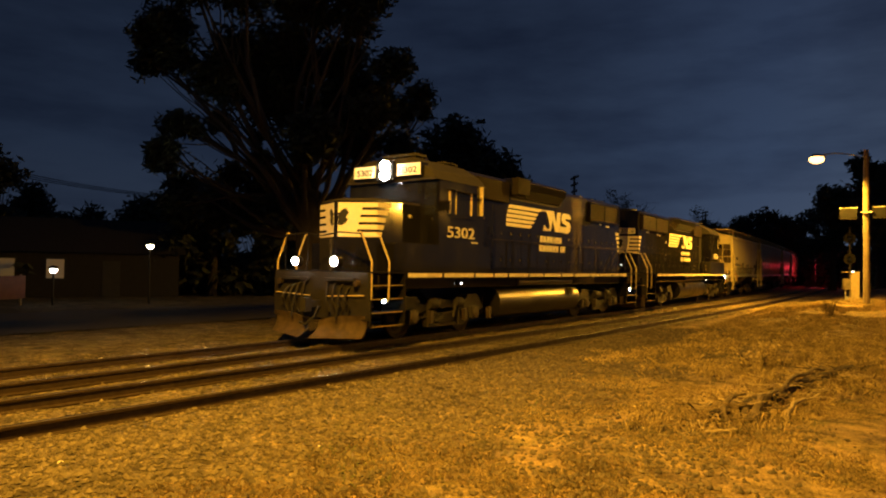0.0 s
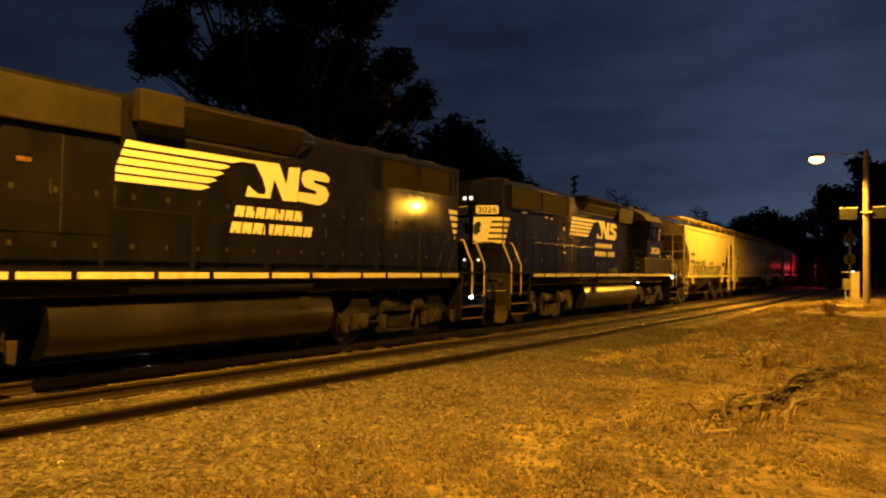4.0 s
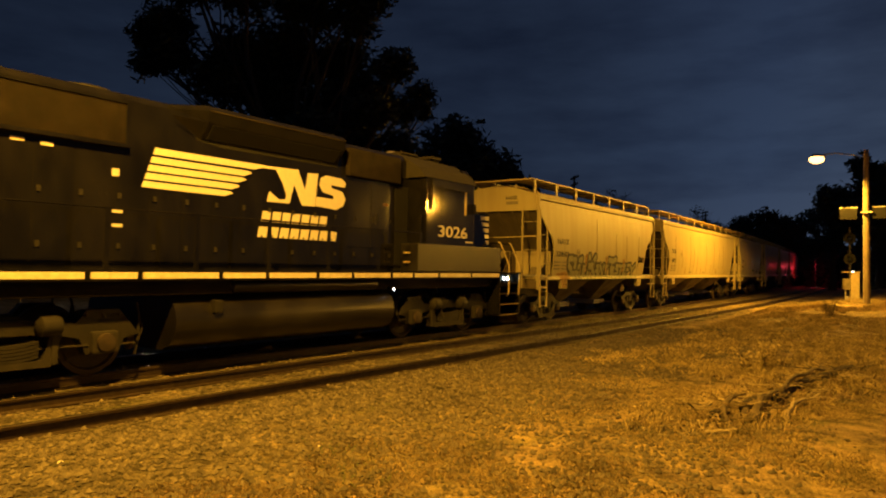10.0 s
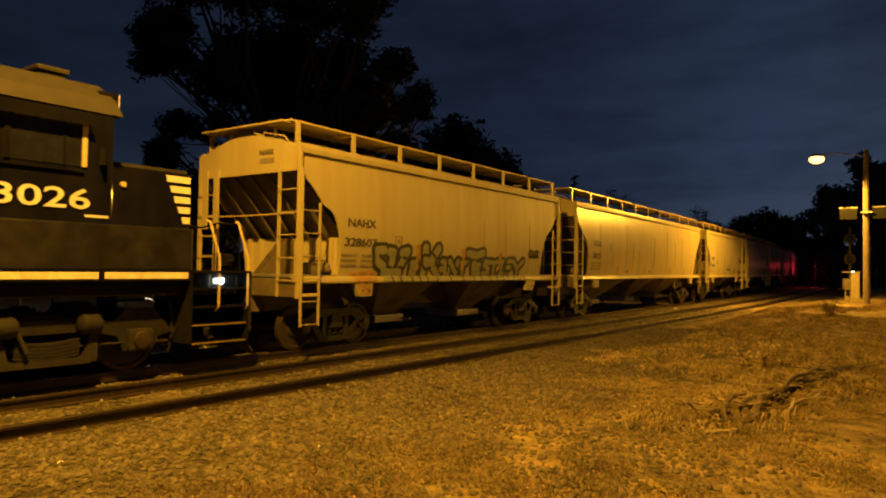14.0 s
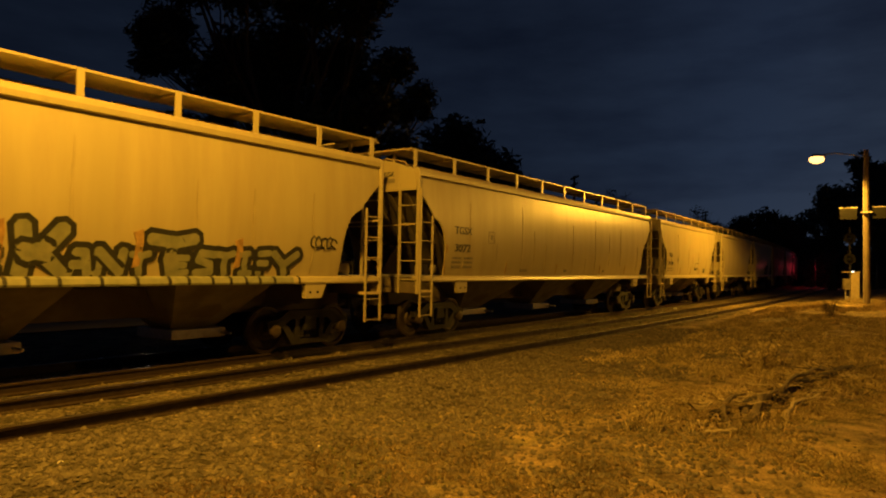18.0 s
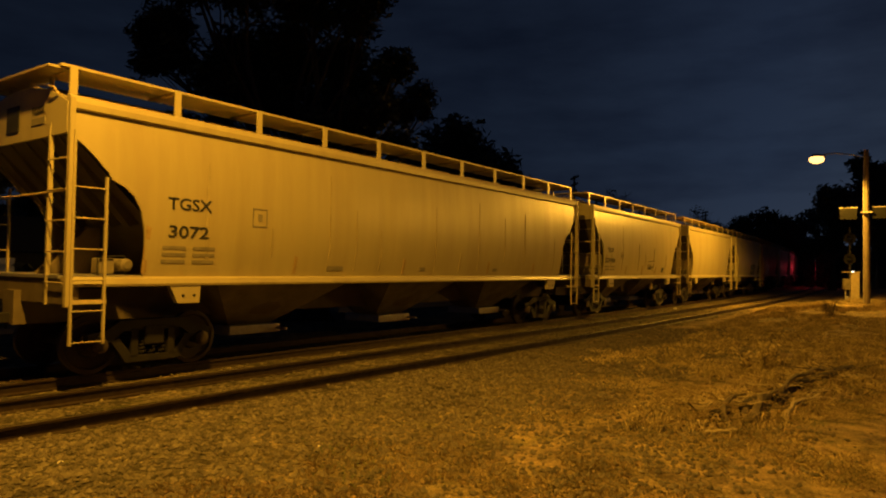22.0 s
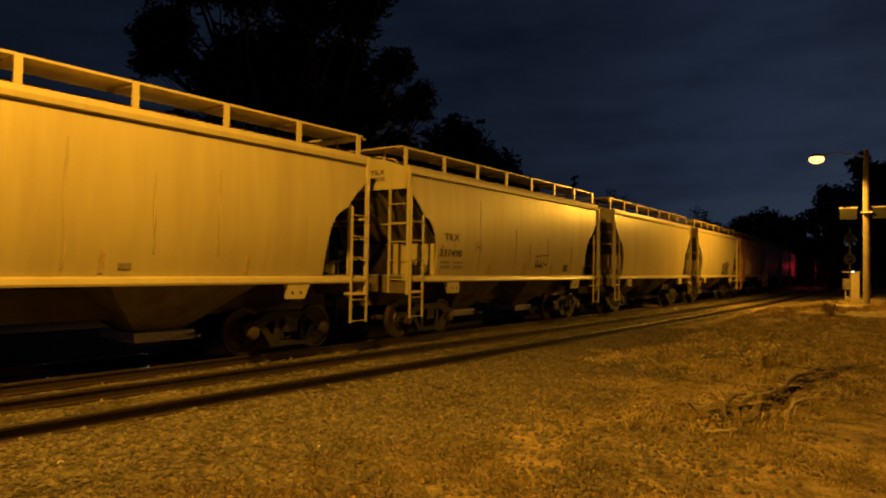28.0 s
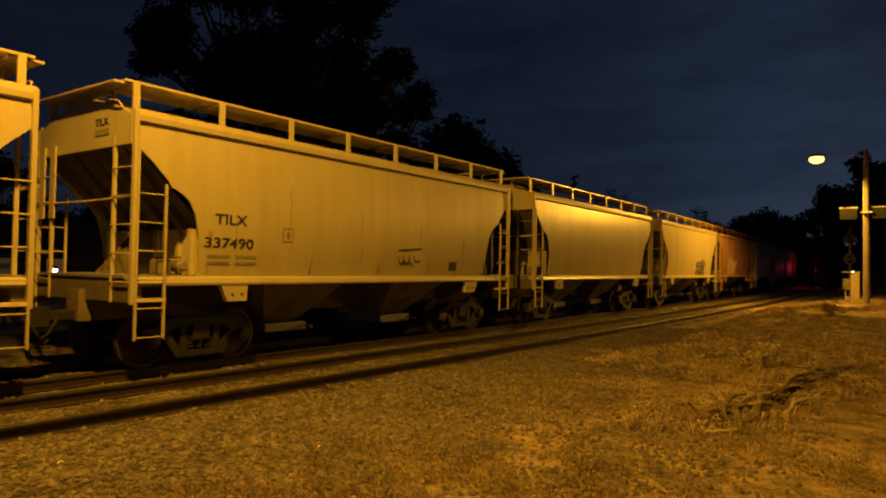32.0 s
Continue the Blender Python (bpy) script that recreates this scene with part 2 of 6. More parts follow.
class Shape:
    """Collects vertices and faces for one mesh."""

    def __init__(self):
        self.v, self.f = [], []

    def add(self, verts, faces):
        n = len(self.v)
        self.v += [tuple(p) for p in verts]
        self.f += [tuple(n + i for i in q) for q in faces]
        return self

    def box(self, x0, x1, y0, y1, z0, z1, c=0.0):
        """A box; c chamfers its upright and lengthwise edges."""
        if c <= 0:
            v = [(x, y, z) for x in (x0, x1) for y in (y0, y1) for z in (z0, z1)]
            return self.add(v, [(0, 1, 3, 2), (4, 6, 7, 5), (0, 4, 5, 1), (2, 3, 7, 6), (0, 2, 6, 4), (1, 5, 7, 3)])
        bm = bmesh.new()
        bmesh.ops.create_cube(bm, size=1.0)
        for p in bm.verts:
            p.co = Vector(((x0 + x1) / 2 + p.co.x * (x1 - x0), (y0 + y1) / 2 + p.co.y * (y1 - y0), (z0 + z1) / 2 + p.co.z * (z1 - z0)))
        bmesh.ops.bevel(bm, geom=bm.edges[:], offset=c, segments=2, profile=0.6, affect="EDGES")
        self.add([p.co[:] for p in bm.verts], [[p.index for p in q.verts] for q in bm.faces])
        bm.free()
        return self

    def prism(self, outline, a, b, axis="y"):
        """A closed outline pushed from a to b along an axis: outline in (x, z) for y, (y, z) for x, (x, y) for z."""
        n = len(outline)

        def at(p, d):
            return (p[0], d, p[1]) if axis == "y" else (d, p[0], p[1]) if axis == "x" else (p[0], p[1], d)

        v = [at(p, a) for p in outline] + [at(p, b) for p in outline]
        f = [tuple(range(n)), tuple(range(2 * n - 1, n - 1, -1))] + [(i, i + n, (i + 1) % n + n, (i + 1) % n) for i in range(n)]
        return self.add(v, f)

    def tube(self, points, r, seg=8, caps=True):
        """A round bar through points; r is one radius or one for each point."""
        pts = [Vector(p) for p in points]
        rs = r if isinstance(r, (list, tuple)) else [r] * len(pts)
        rings = []
        side = None
        for i, p in enumerate(pts):
            d = (pts[min(i + 1, len(pts) - 1)] - pts[max(i - 1, 0)]).normalized()
            if side is None:
                side = d.orthogonal().normalized()
            else:
                side = (side - d * side.dot(d)).normalized()
            up = d.cross(side)
            rings.append([p + (side * math.cos(a) + up * math.sin(a)) * rs[i] for a in [2 * math.pi * k / seg for k in range(seg)]])
        v = [q for ring in rings for q in ring]
        f = [(i * seg + k, i * seg + (k + 1) % seg, (i + 1) * seg + (k + 1) % seg, (i + 1) * seg + k) for i in range(len(pts) - 1) for k in range(seg)]
        if caps:
            f += [tuple(range(seg - 1, -1, -1)), tuple((len(pts) - 1) * seg + k for k in range(seg))]
        return self.add(v, f)

    def lathe(self, profile, centre, axis="y", seg=24):
        """A profile of (along, radius) turned round an axis through centre."""
        c = Vector(centre)
        v, f = [], []
        for a, r in profile:
            for k in range(seg):
                t = 2 * math.pi * k / seg
                p, q = r * math.cos(t), r * math.sin(t)
                v.append(c + Vector((p, a, q) if axis == "y" else (a, p, q) if axis == "x" else (p, q, a)))
        for i in range(len(profile) - 1):
            f += [(i * seg + k, i * seg + (k + 1) % seg, (i + 1) * seg + (k + 1) % seg, (i + 1) * seg + k) for k in range(seg)]
        f += [tuple(range(seg)), tuple((len(profile) - 1) * seg + k for k in range(seg))]
        return self.add(v, f)

    def mesh(self, name, material, smooth=False):
        me = bpy.data.meshes.new(name)
        me.from_pydata(self.v, [], self.f)
        bm = bmesh.new()
        bm.from_mesh(me)
        bmesh.ops.recalc_face_normals(bm, faces=bm.faces[:])
        bm.to_mesh(me)
        bm.free()
        me.materials.append(material)
        if smooth:
            me.polygons.foreach_set("use_smooth", [True] * len(me.polygons))
            me.set_sharp_from_angle(angle=radians(38))
        return me


def part(name, shape, material, parent=None, label="", smooth=False):
    """Links a shape as one mesh object, under a thing or a part if one is given."""
    ob = new(name, shape.mesh(name, material, smooth))
    if parent:
        ob.parent = parent
    if label:
        tagged(ob, label)
    return ob


def box(*a, **k):
    return Shape().box(*a, **k)


def thing(name, label, category, at=None, group="", kind=""):
    ob = new(name)
    ob.empty_display_size = 0.3
    if at is not None:
        ob.matrix_world = at
    return tagged(ob, label, category, group, kind)


def lettering(text, size, material, m, parent, name="lettering", label="", width=None):
    """Letters of the built-in font, as a thin mesh; they stand in the local xy plane of m."""
    cu = bpy.data.curves.new("text", "FONT")
    cu.body, cu.size, cu.extrude, cu.align_x, cu.resolution_u = text, size, 0.004, "CENTER", 3
    cu.offset = 0.012 * size
    tmp = bpy.data.objects.new("text", cu)
    scene.collection.objects.link(tmp)
    bpy.context.view_layer.update()
    me = bpy.data.meshes.new_from_object(tmp.evaluated_get(bpy.context.evaluated_depsgraph_get()))
    bpy.data.objects.remove(tmp)
    bpy.data.curves.remove(cu)
    xs = [v.co.x for v in me.vertices]
    k = width / (max(xs) - min(xs)) if width else 1.0
    for v in me.vertices:
        v.co.x *= k
    me.transform(m)
    me.materials.clear()
    me.materials.append(material)
    ob = new(name, me)
    ob.parent = parent
    if label:
        tagged(ob, label)
    return ob


def facing(x, y, z, side):
    """The pose of lettering on a car's side: side -1 faces -y, +1 faces +y."""
    return pose(x, y, z, 90, 0, 0) if side < 0 else pose(x, y, z, 90, 0, 180)

# ---- ground and tracks ----
YC = 11.4165           # centre of the train's track abreast of the camera
RADIUS = 828.6         # both tracks bend slowly away


def along(d):
    """The place and turn of the train's track d metres on."""
    a = d / RADIUS
    return RADIUS * math.sin(a), YC + RADIUS * (1 - math.cos(a)), a


def siding(d):
    """The near track, which runs together with the train's track off to the left."""
    x, y, a = along(d)
    off = -2.665 - 0.02076 * d
    return x - off * math.sin(a), y + off * math.cos(a), a - 0.02076


def ground_height(x, y):
    n = noise.noise((x * 0.35, y * 0.35, 0.0)) * 0.035 + noise.noise((x * 1.7, y * 1.7, 3.0)) * 0.014
    h = -0.165
    if y < 6.6:
        h -= 0.05 * min(1.0, (6.6 - y) / 3.0)
    if y > 15:
        h -= 0.10 * min(1.0, (y - 15) / 4.0)
    if y < 7.0 and x > 15:
        h += 0.40 * min(1.0, (x - 15) / 20.0) * min(1.0, (7.0 - y) / 2.5)
    return h + n


def build_ground():
    def axis(lo, fine_lo, fine_hi, hi, step):
        a = list(np.arange(fine_lo, fine_hi, step))
        s, p = step, fine_hi
        while p < hi:
            a.append(p)
            s *= 1.16
            p += s
        a.append(hi)
        s, p = step, fine_lo
        while p > lo:
            s *= 1.16
            p -= s
            a.insert(0, max(p, lo))
        return a

    xs, ys = axis(-900, -1.0, 30.0, 1500, 0.16), axis(-900, 0.5, 13.0, 1500, 0.16)
    v = [(x, y, ground_height(x, y)) for x in xs for y in ys]
    n = len(ys)
    f = [(i * n + j, (i + 1) * n + j, (i + 1) * n + j + 1, i * n + j + 1) for i in range(len(xs) - 1) for j in range(n - 1)]
    s = Shape()
    s.v, s.f = v, f
    m = bpy.data.materials.new("gravel_and_dry_grass")
    m.use_nodes = True
    nt = m.node_tree
    L, N = nt.links.new, nt.nodes.new
    b = nt.nodes["Principled BSDF"]
    b.inputs["Roughness"].default_value = 0.95
    b.inputs["Specular IOR Level"].default_value = 0.25
    tc = N("ShaderNodeTexCoord")

    def ns(scale, detail, rough=0.6):
        t = N("ShaderNodeTexNoise")
        t.inputs["Scale"].default_value, t.inputs["Detail"].default_value, t.inputs["Roughness"].default_value = scale, detail, rough
        L(tc.outputs["Object"], t.inputs["Vector"])
        return t.outputs[0]

    def ramp(src, *stops):
        r = N("ShaderNodeValToRGB")
        e = r.color_ramp.elements
        while len(e) < len(stops):
            e.new(0.5)
        for k, (p, c) in zip(e, stops):
            k.position, k.color = p, (*c, 1)
        L(src, r.inputs[0])
        return r.outputs[0]

    def mixed(fac, a, c):
        x = N("ShaderNodeMix")
        x.data_type = "RGBA"
        L(fac, x.inputs[0])
        L(a, x.inputs[6])
        L(c, x.inputs[7])
        return x.outputs[2]

    vor = N("ShaderNodeTexVoronoi")
    vor.inputs["Scale"].default_value = 21.0
    L(tc.outputs["Object"], vor.inputs["Vector"])
    stones = ramp(vor.outputs["Color"], (0.15, (0.048, 0.040, 0.028)), (0.55, (0.116, 0.097, 0.064)), (0.95, (0.208, 0.174, 0.116)))
    grass = ramp(ns(38.0, 8, 0.7), (0.30, (0.092, 0.071, 0.036)), (0.52, (0.285, 0.218, 0.106)), (0.72, (0.50, 0.40, 0.19)))
    dirt = ramp(ns(9.0, 8, 0.65), (0.3, (0.105, 0.079, 0.050)), (0.7, (0.295, 0.222, 0.138)))
    patch = ramp(ns(0.55, 6, 0.62), (0.44, (0, 0, 0)), (0.58, (1, 1, 1)))
    patch2 = ramp(ns(0.9, 7, 0.7), (0.46, (0, 0, 0)), (0.6, (1, 1, 1)))
    # gravel lies near the tracks, grass and dirt further off
    sep = N("ShaderNodeSeparateXYZ")
    L(tc.outputs["Object"], sep.inputs[0])
    mr = N("ShaderNodeMapRange")
    mr.inputs["From Min"].default_value, mr.inputs["From Max"].default_value = 3.2, 6.0
    wob = N("ShaderNodeMath")
    wob.operation = "MULTIPLY_ADD"
    L(ns(0.4, 4), wob.inputs[0])
    wob.inputs[1].default_value = 5.0
    slope = N("ShaderNodeMath")
    slope.operation = "MULTIPLY_ADD"
    L(sep.outputs["X"], slope.inputs[0])
    slope.inputs[1].default_value = -0.16
    L(sep.outputs["Y"], slope.inputs[2])
    L(slope.outputs[0], wob.inputs[2])
    off = N("ShaderNodeMath")
    off.operation = "SUBTRACT"
    L(wob.outputs[0], off.inputs[0])
    off.inputs[1].default_value = 2.0
    L(off.outputs[0], mr.inputs[0])
    soil = mixed(patch, grass, dirt)
    soil = mixed(patch2, soil, grass)
    col = mixed(mr.outputs[0], soil, stones)
    # olive tufts and uneven wear over all of it
    olive = ramp(ns(30.0, 6, 0.7), (0.35, (0.06, 0.060, 0.022)), (0.65, (0.19, 0.18, 0.075)))
    col = mixed(ramp(ns(1.4, 8, 0.72), (0.54, (0, 0, 0)), (0.64, (0.75, 0.75, 0.75))), col, olive)
    worn = N("ShaderNodeMix")
    worn.data_type, worn.blend_type = "RGBA", "MULTIPLY"
    worn.inputs[0].default_value = 1.0
    L(col, worn.inputs[6])
    L(ramp(ns(1.9, 10, 0.78), (0.40, (0.36, 0.34, 0.28)), (0.50, (0.96, 0.95, 0.90)), (0.61, (1.62, 1.54, 1.36))), worn.inputs[7])
    L(worn.outputs[2], b.inputs["Base Color"])
    bp = N("ShaderNodeBump")
    bp.inputs["Strength"].default_value, bp.inputs["Distance"].default_value = 0.9, 0.03
    hsum = N("ShaderNodeMath")
    hsum.operation = "ADD"
    L(vor.outputs["Distance"], hsum.inputs[0])
    L(ns(30.0, 6, 0.7), hsum.inputs[1])
    L(hsum.outputs[0], bp.inputs["Height"])
    L(bp.outputs[0], b.inputs["Normal"])
    return tagged(part("ground", s, m, smooth=True), "brown gravel and patchy dry grass ground", "ground", kind="structure")


build_ground()

ASPHALT = mat("worn_asphalt", (0.055, 0.050, 0.046), 0.85, 0, 12.0, 0.3, (0.10, 0.08, 0.06), 0.6, 0.5, 0.4, 60.0)
road = Shape()
for i in range(60):
    x0, x1 = -60 + i * 4.0, -56 + i * 4.0
    road.add([(x0, 20.0, -0.235), (x1, 20.0, -0.235), (x1, 27.5, -0.215), (x0, 27.5, -0.215)], [(0, 1, 2, 3)])
tagged(part("road", road, ASPHALT), "dark worn asphalt lane behind the tracks", "road", kind="structure")


def rail_line(path, shift, d0, d1, step, parent):
    """One rail with foot, web and head, and a polished strip on its head."""
    prof = [(-0.07, -0.172), (0.07, -0.172), (0.07, -0.158), (0.012, -0.140), (0.012, -0.045), (0.036, -0.034), (0.036, -0.006), (0.030, 0.0), (-0.030, 0.0),
            (-0.036, -0.006), (-0.036, -0.034), (-0.012, -0.045), (-0.012, -0.140), (-0.07, -0.158)]
    s, top, n = Shape(), Shape(), len(prof)
    ds = np.arange(d0, d1 + 0.01, step)
    for i, d in enumerate(ds):
        x, y, a = path(d)
        for p, z in prof:
            o = shift + p
            s.v.append((x - o * math.sin(a), y + o * math.cos(a), z))
        for o in (shift - 0.022, shift + 0.022):
            top.v.append((x - o * math.sin(a), y + o * math.cos(a), 0.0035))
        if i:
            k = i * n
            s.f += [(k - n + j, k - n + (j + 1) % n, k + (j + 1) % n, k + j) for j in range(n)]
            top.f.append((2 * i - 2, 2 * i - 1, 2 * i + 1, 2 * i))
    r = part("rail", s, RAILHEAD, parent)
    part("running_surface", top, SHINE, r, "polished steel running surface")


def tie_mesh():
    return Shape().box(-0.11, 0.11, -1.3, 1.3, -0.17, 0.0, 0.012).mesh("tie", TIE)


def railway(name, path, label, d0, d1, ties):
    t = thing(name, label, "railway track", kind="structure")
    rail_line(path, -0.7525, d0, d1, 2.0, t)
    rail_line(path, 0.7525, d0, d1, 2.0, t)
    me = tie_mesh()
    d = ties[0]
    rnd = random.Random(len(name))
    while d < ties[1]:
        x, y, a = path(d)
        ob = new("tie", me)
        ob.parent = t
        ob.matrix_local = pose(x, y, -0.186 + rnd.uniform(-0.012, 0.006), 0, rnd.uniform(-0.5, 0.5), math.degrees(a) + rnd.uniform(-2, 2))
        d += 0.53 + rnd.uniform(-0.03, 0.03)
    return t


railway("main_track", lambda d: along(d), "steel rails on buried wooden ties under the train", -80, 240, (-4, 70))
railway("siding_track", siding, "rusty steel rails half sunk in gravel", -30, 200, (-2, 45))

# ---- trees ----


def leaf_cloud(shape, lobes, per, size, rnd, squash=0.8, holes=0.12):
    """Small leaves in clumps within each lobe (x, y, z, r), with gaps where the noise is low."""
    for (x, y, z, r) in lobes:
        n = int(per * r * r)
        made = 0
        tries = 0
        while made < n and tries < n * 4:
            tries += 1
            d = Vector((rnd.gauss(0, 1), rnd.gauss(0, 1), rnd.gauss(0, 1))).normalized()
            k = r * (rnd.random() ** 0.42) * (0.82 + 0.5 * noise.noise(d * 2.2 + Vector((x, y, z))))
            p = Vector((x, y, z)) + Vector((d.x * k, d.y * k, d.z * k * squash))
            if noise.noise(p * 0.95) < -holes:
                continue
            made += 1
            for _ in range(3):
                q = p + Vector((rnd.uniform(-1, 1), rnd.uniform(-1, 1), rnd.uniform(-1, 1))) * size * 1.3
                a = Vector((rnd.uniform(-1, 1), rnd.uniform(-1, 1), rnd.uniform(-1, 1))).normalized()
                b = a.orthogonal().normalized()
                s = size * rnd.uniform(0.6, 1.3)
                i = len(shape.v)
                shape.v += [tuple(q + a * s), tuple(q + b * s * 0.5), tuple(q - a * s), tuple(q - b * s * 0.5)]
                shape.f.append((i, i + 1, i + 2, i + 3))
    return shape


def limb(shape, p0, p1, r0, r1, rnd, bend=0.12, seg=7, n=6):
    p0, p1 = Vector(p0), Vector(p1)
    length = (p1 - p0).length
    off = Vector((rnd.uniform(-1, 1), rnd.uniform(-1, 1), rnd.uniform(-0.6, 0.6))) * length * bend
    pts, rs = [], []
    for i in range(n + 1):
        t = i / n
        j = Vector((rnd.uniform(-1, 1), rnd.uniform(-1, 1), rnd.uniform(-1, 1))) * length * 0.018
        pts.append(p0.lerp(p1, t) + off * math.sin(math.pi * t) + j * (0 < i < n))
        rs.append(r0 + (r1 - r0) * t)
    shape.tube(pts, rs, seg)
    return pts


def tree(name, label, at, lobes, trunk_h, trunk_r, seed, per=150, size=0.16, category="tree", holes=0.12, bare=False):
    """A tapered trunk, limbs that reach into each lobe of the crown, twigs, and clumps of leaves."""
    rnd = random.Random(seed)
    t = thing(name, label, category, pose(*at))
    wood = Shape()
    lean = Vector((rnd.uniform(-0.3, 0.3), rnd.uniform(-0.3, 0.3), trunk_h))
    spine = limb(wood, (0, 0, -0.3), lean, trunk_r * 1.25, trunk_r * 0.7, rnd, 0.03, 10, 8)
    for k in range(6):
        a = k * 1.05 + rnd.random()
        wood.tube([(math.cos(a) * trunk_r * 1.9, math.sin(a) * trunk_r * 1.9, -0.25), (math.cos(a) * trunk_r * 0.95, math.sin(a) * trunk_r * 0.95, 0.25), (0, 0, 1.1)],
                  [trunk_r * 0.25, trunk_r * 0.4, trunk_r * 0.3], 6)
    part("trunk", wood, BARK, t, smooth=True)
    arms = Shape()
    for (x, y, z, r) in lobes:
        s = spine[rnd.randint(5, 8)]
        r0 = trunk_r * rnd.uniform(0.13, 0.24)
        pts = limb(arms, s, (x, y, z), r0, r0 * 0.25, rnd, 0.14)
        for k in range(5):
            d = Vector((rnd.gauss(0, 1), rnd.gauss(0, 1), rnd.gauss(0.2, 0.8))).normalized() * r * 0.95
            c = limb(arms, pts[rnd.randint(3, 6)], Vector((x, y, z)) + d, r0 * 0.3, 0.012, rnd, 0.12, 5, 4)
            if bare:
                for _ in range(7):
                    e = c[rnd.randint(1, 4)]
                    limb(arms, e, e + Vector((rnd.gauss(0, 1), rnd.gauss(0, 1), rnd.gauss(0.5, 0.8))) * r * 0.35, 0.02, 0.008, rnd, 0.1, 4, 3)
    part("branchwork", arms, BARK, t, smooth=True)
    if per:
        part("crown", leaf_cloud(Shape(), lobes, per, size, rnd, 0.8, holes), LEAF, t)
    return t


RIGHT = Vector((0.595, -0.804, 0))      # across the view
AWAY = Vector((0.804, 0.595, 0))


def spread(lobes, depth, seed):
    rnd = random.Random(seed)
    return [tuple(RIGHT * a + AWAY * rnd.uniform(-depth, depth)) [:2] + (z, r) for a, z, r in lobes]


OAK = [(-4.0, 11.7, 1.41), (-2.0, 11.5, 1.61), (0.0, 11.3, 1.61), (1.6, 11.4, 1.2), (2.3, 10.9, 0.68), (-5.0, 10.3, 1.04), (-3.0, 9.9, 1.61), (-1.0, 9.7, 1.81), (0.8, 9.6, 1.41), (1.8, 10.4, 0.84), (-6.1, 9.1, 0.54),
       (-5.5, 9.0, 0.64), (-4.6, 9.1, 0.96), (-5.2, 9.7, 0.76), (2.9, 8.8, 0.84), (3.8, 8.5, 0.66), (1.8, 8.5, 1.16), (3.1, 7.8, 0.76), (3.9, 7.8, 0.4), (2.2, 7.2, 1.0), (-3.0, 8.3, 1.33), (-1.4, 7.9, 1.41),
       (0.2, 7.7, 1.61), (-3.8, 7.8, 0.64), (1.4, 6.6, 1.1), (0.2, 6.2, 1.2), (3.0, 6.4, 0.8), (-4.9, 7.0, 0.64), (-5.2, 6.1, 0.52), (-4.2, 6.5, 0.72), (-3.3, 7.0, 0.48), (-4.4, 5.5, 0.84), (-3.2, 5.4, 0.68),
       (-2.2, 5.0, 0.72), (-2.0, 6.5, 0.28), (-1.6, 5.6, 0.44), (-5.1, 4.9, 0.64), (-4.8, 4.0, 0.8), (-3.6, 4.0, 0.9), (-2.4, 3.8, 0.9), (-1.2, 4.0, 0.8), (-3.0, 13.3, 1.61), (-0.6, 13.5, 1.81), (1.2, 13.1, 1.2),
       (-4.4, 12.6, 0.92)]
tree("oak_tree", "huge dark broad-crowned tree with a thick trunk behind the tracks", (16.5, 18.1, -0.25), spread(OAK, 1.9, 4), 4.6, 0.62, 11, 520, 0.15, holes=0.26)


def round_tree(name, label, at, height, width, seed, per=60, size=0.3, holes=0.12, bare=False):
    rnd = random.Random(seed)
    lobes = []
    for k in range(11):
        a = k * 2.4 + rnd.random()
        q = rnd.uniform(0.15, 0.95)
        z = height * (0.38 + 0.5 * rnd.random() * (1.15 - q * 0.5))
        lobes.append((math.cos(a) * width * 0.36 * q, math.sin(a) * width * 0.36 * q, z, width * rnd.uniform(0.13, 0.21)))
    lobes.append((0, 0, height * 0.86, width * 0.16))
    return tree(name, label, at, lobes, height * 0.42, height * 0.028, seed, per, size, holes=holes, bare=bare)


def by_view(u, dist):
    """A place on the ground in the direction of u (tangent from the middle of the view), dist metres on."""
    a = radians(53.51) + math.atan(u)
    return dist * math.sin(a), dist * math.cos(a), -0.25


FAR_TREES = [(0.03, 46, 13.0, 10.5, 0), (-0.005, 45, 11.8, 9, 0), (0.055, 48, 11.6, 8, 0), (0.085, 50, 10.5, 8, 0), (-0.05, 52, 11.5, 9, 0), (0.10, 60, 10.5, 9, 0),
             (-0.60, 62, 8.0, 8, 0), (-0.52, 66, 7.0, 7, 0), (-0.45, 64, 7.2, 8, 0), (-0.395, 50, 8.0, 8, 0), (-0.34, 44, 7.8, 7, 0), (-0.27, 46, 7.5, 8, 0), (-0.68, 50, 9.5, 7, 0),
             (-0.16, 56, 8, 9, 0), (0.255, 85, 12.5, 9, 1), (0.225, 70, 9.0, 7, 0), (0.375, 100, 11.5, 10, 1), (0.30, 95, 9.2, 11, 0),
             (0.44, 120, 11.2, 13, 0), (0.48, 112, 11.8, 13, 0), (0.40, 125, 10.5, 13, 0), (0.52, 125, 10.0, 12, 0), (0.345, 120, 9.5, 13, 0),
             (0.575, 88, 12.0, 9, 0), (0.62, 78, 14.5, 10, 0), (0.67, 72, 13.0, 9, 0), (0.645, 95, 15, 12, 0), (0.55, 140, 7.5, 12, 0)]
for i, (u, dist, height, width, bare) in enumerate(FAR_TREES):
    round_tree("bare_tree" if bare else "shade_tree", "sparse nearly leafless tree far behind the tracks" if bare else "dark leafy tree against the dusk sky",
               by_view(u, dist), height, width, 40 + i, 14 if bare else 46, 0.18 if bare else 0.32, 0.0 if bare else 0.12, bool(bare))


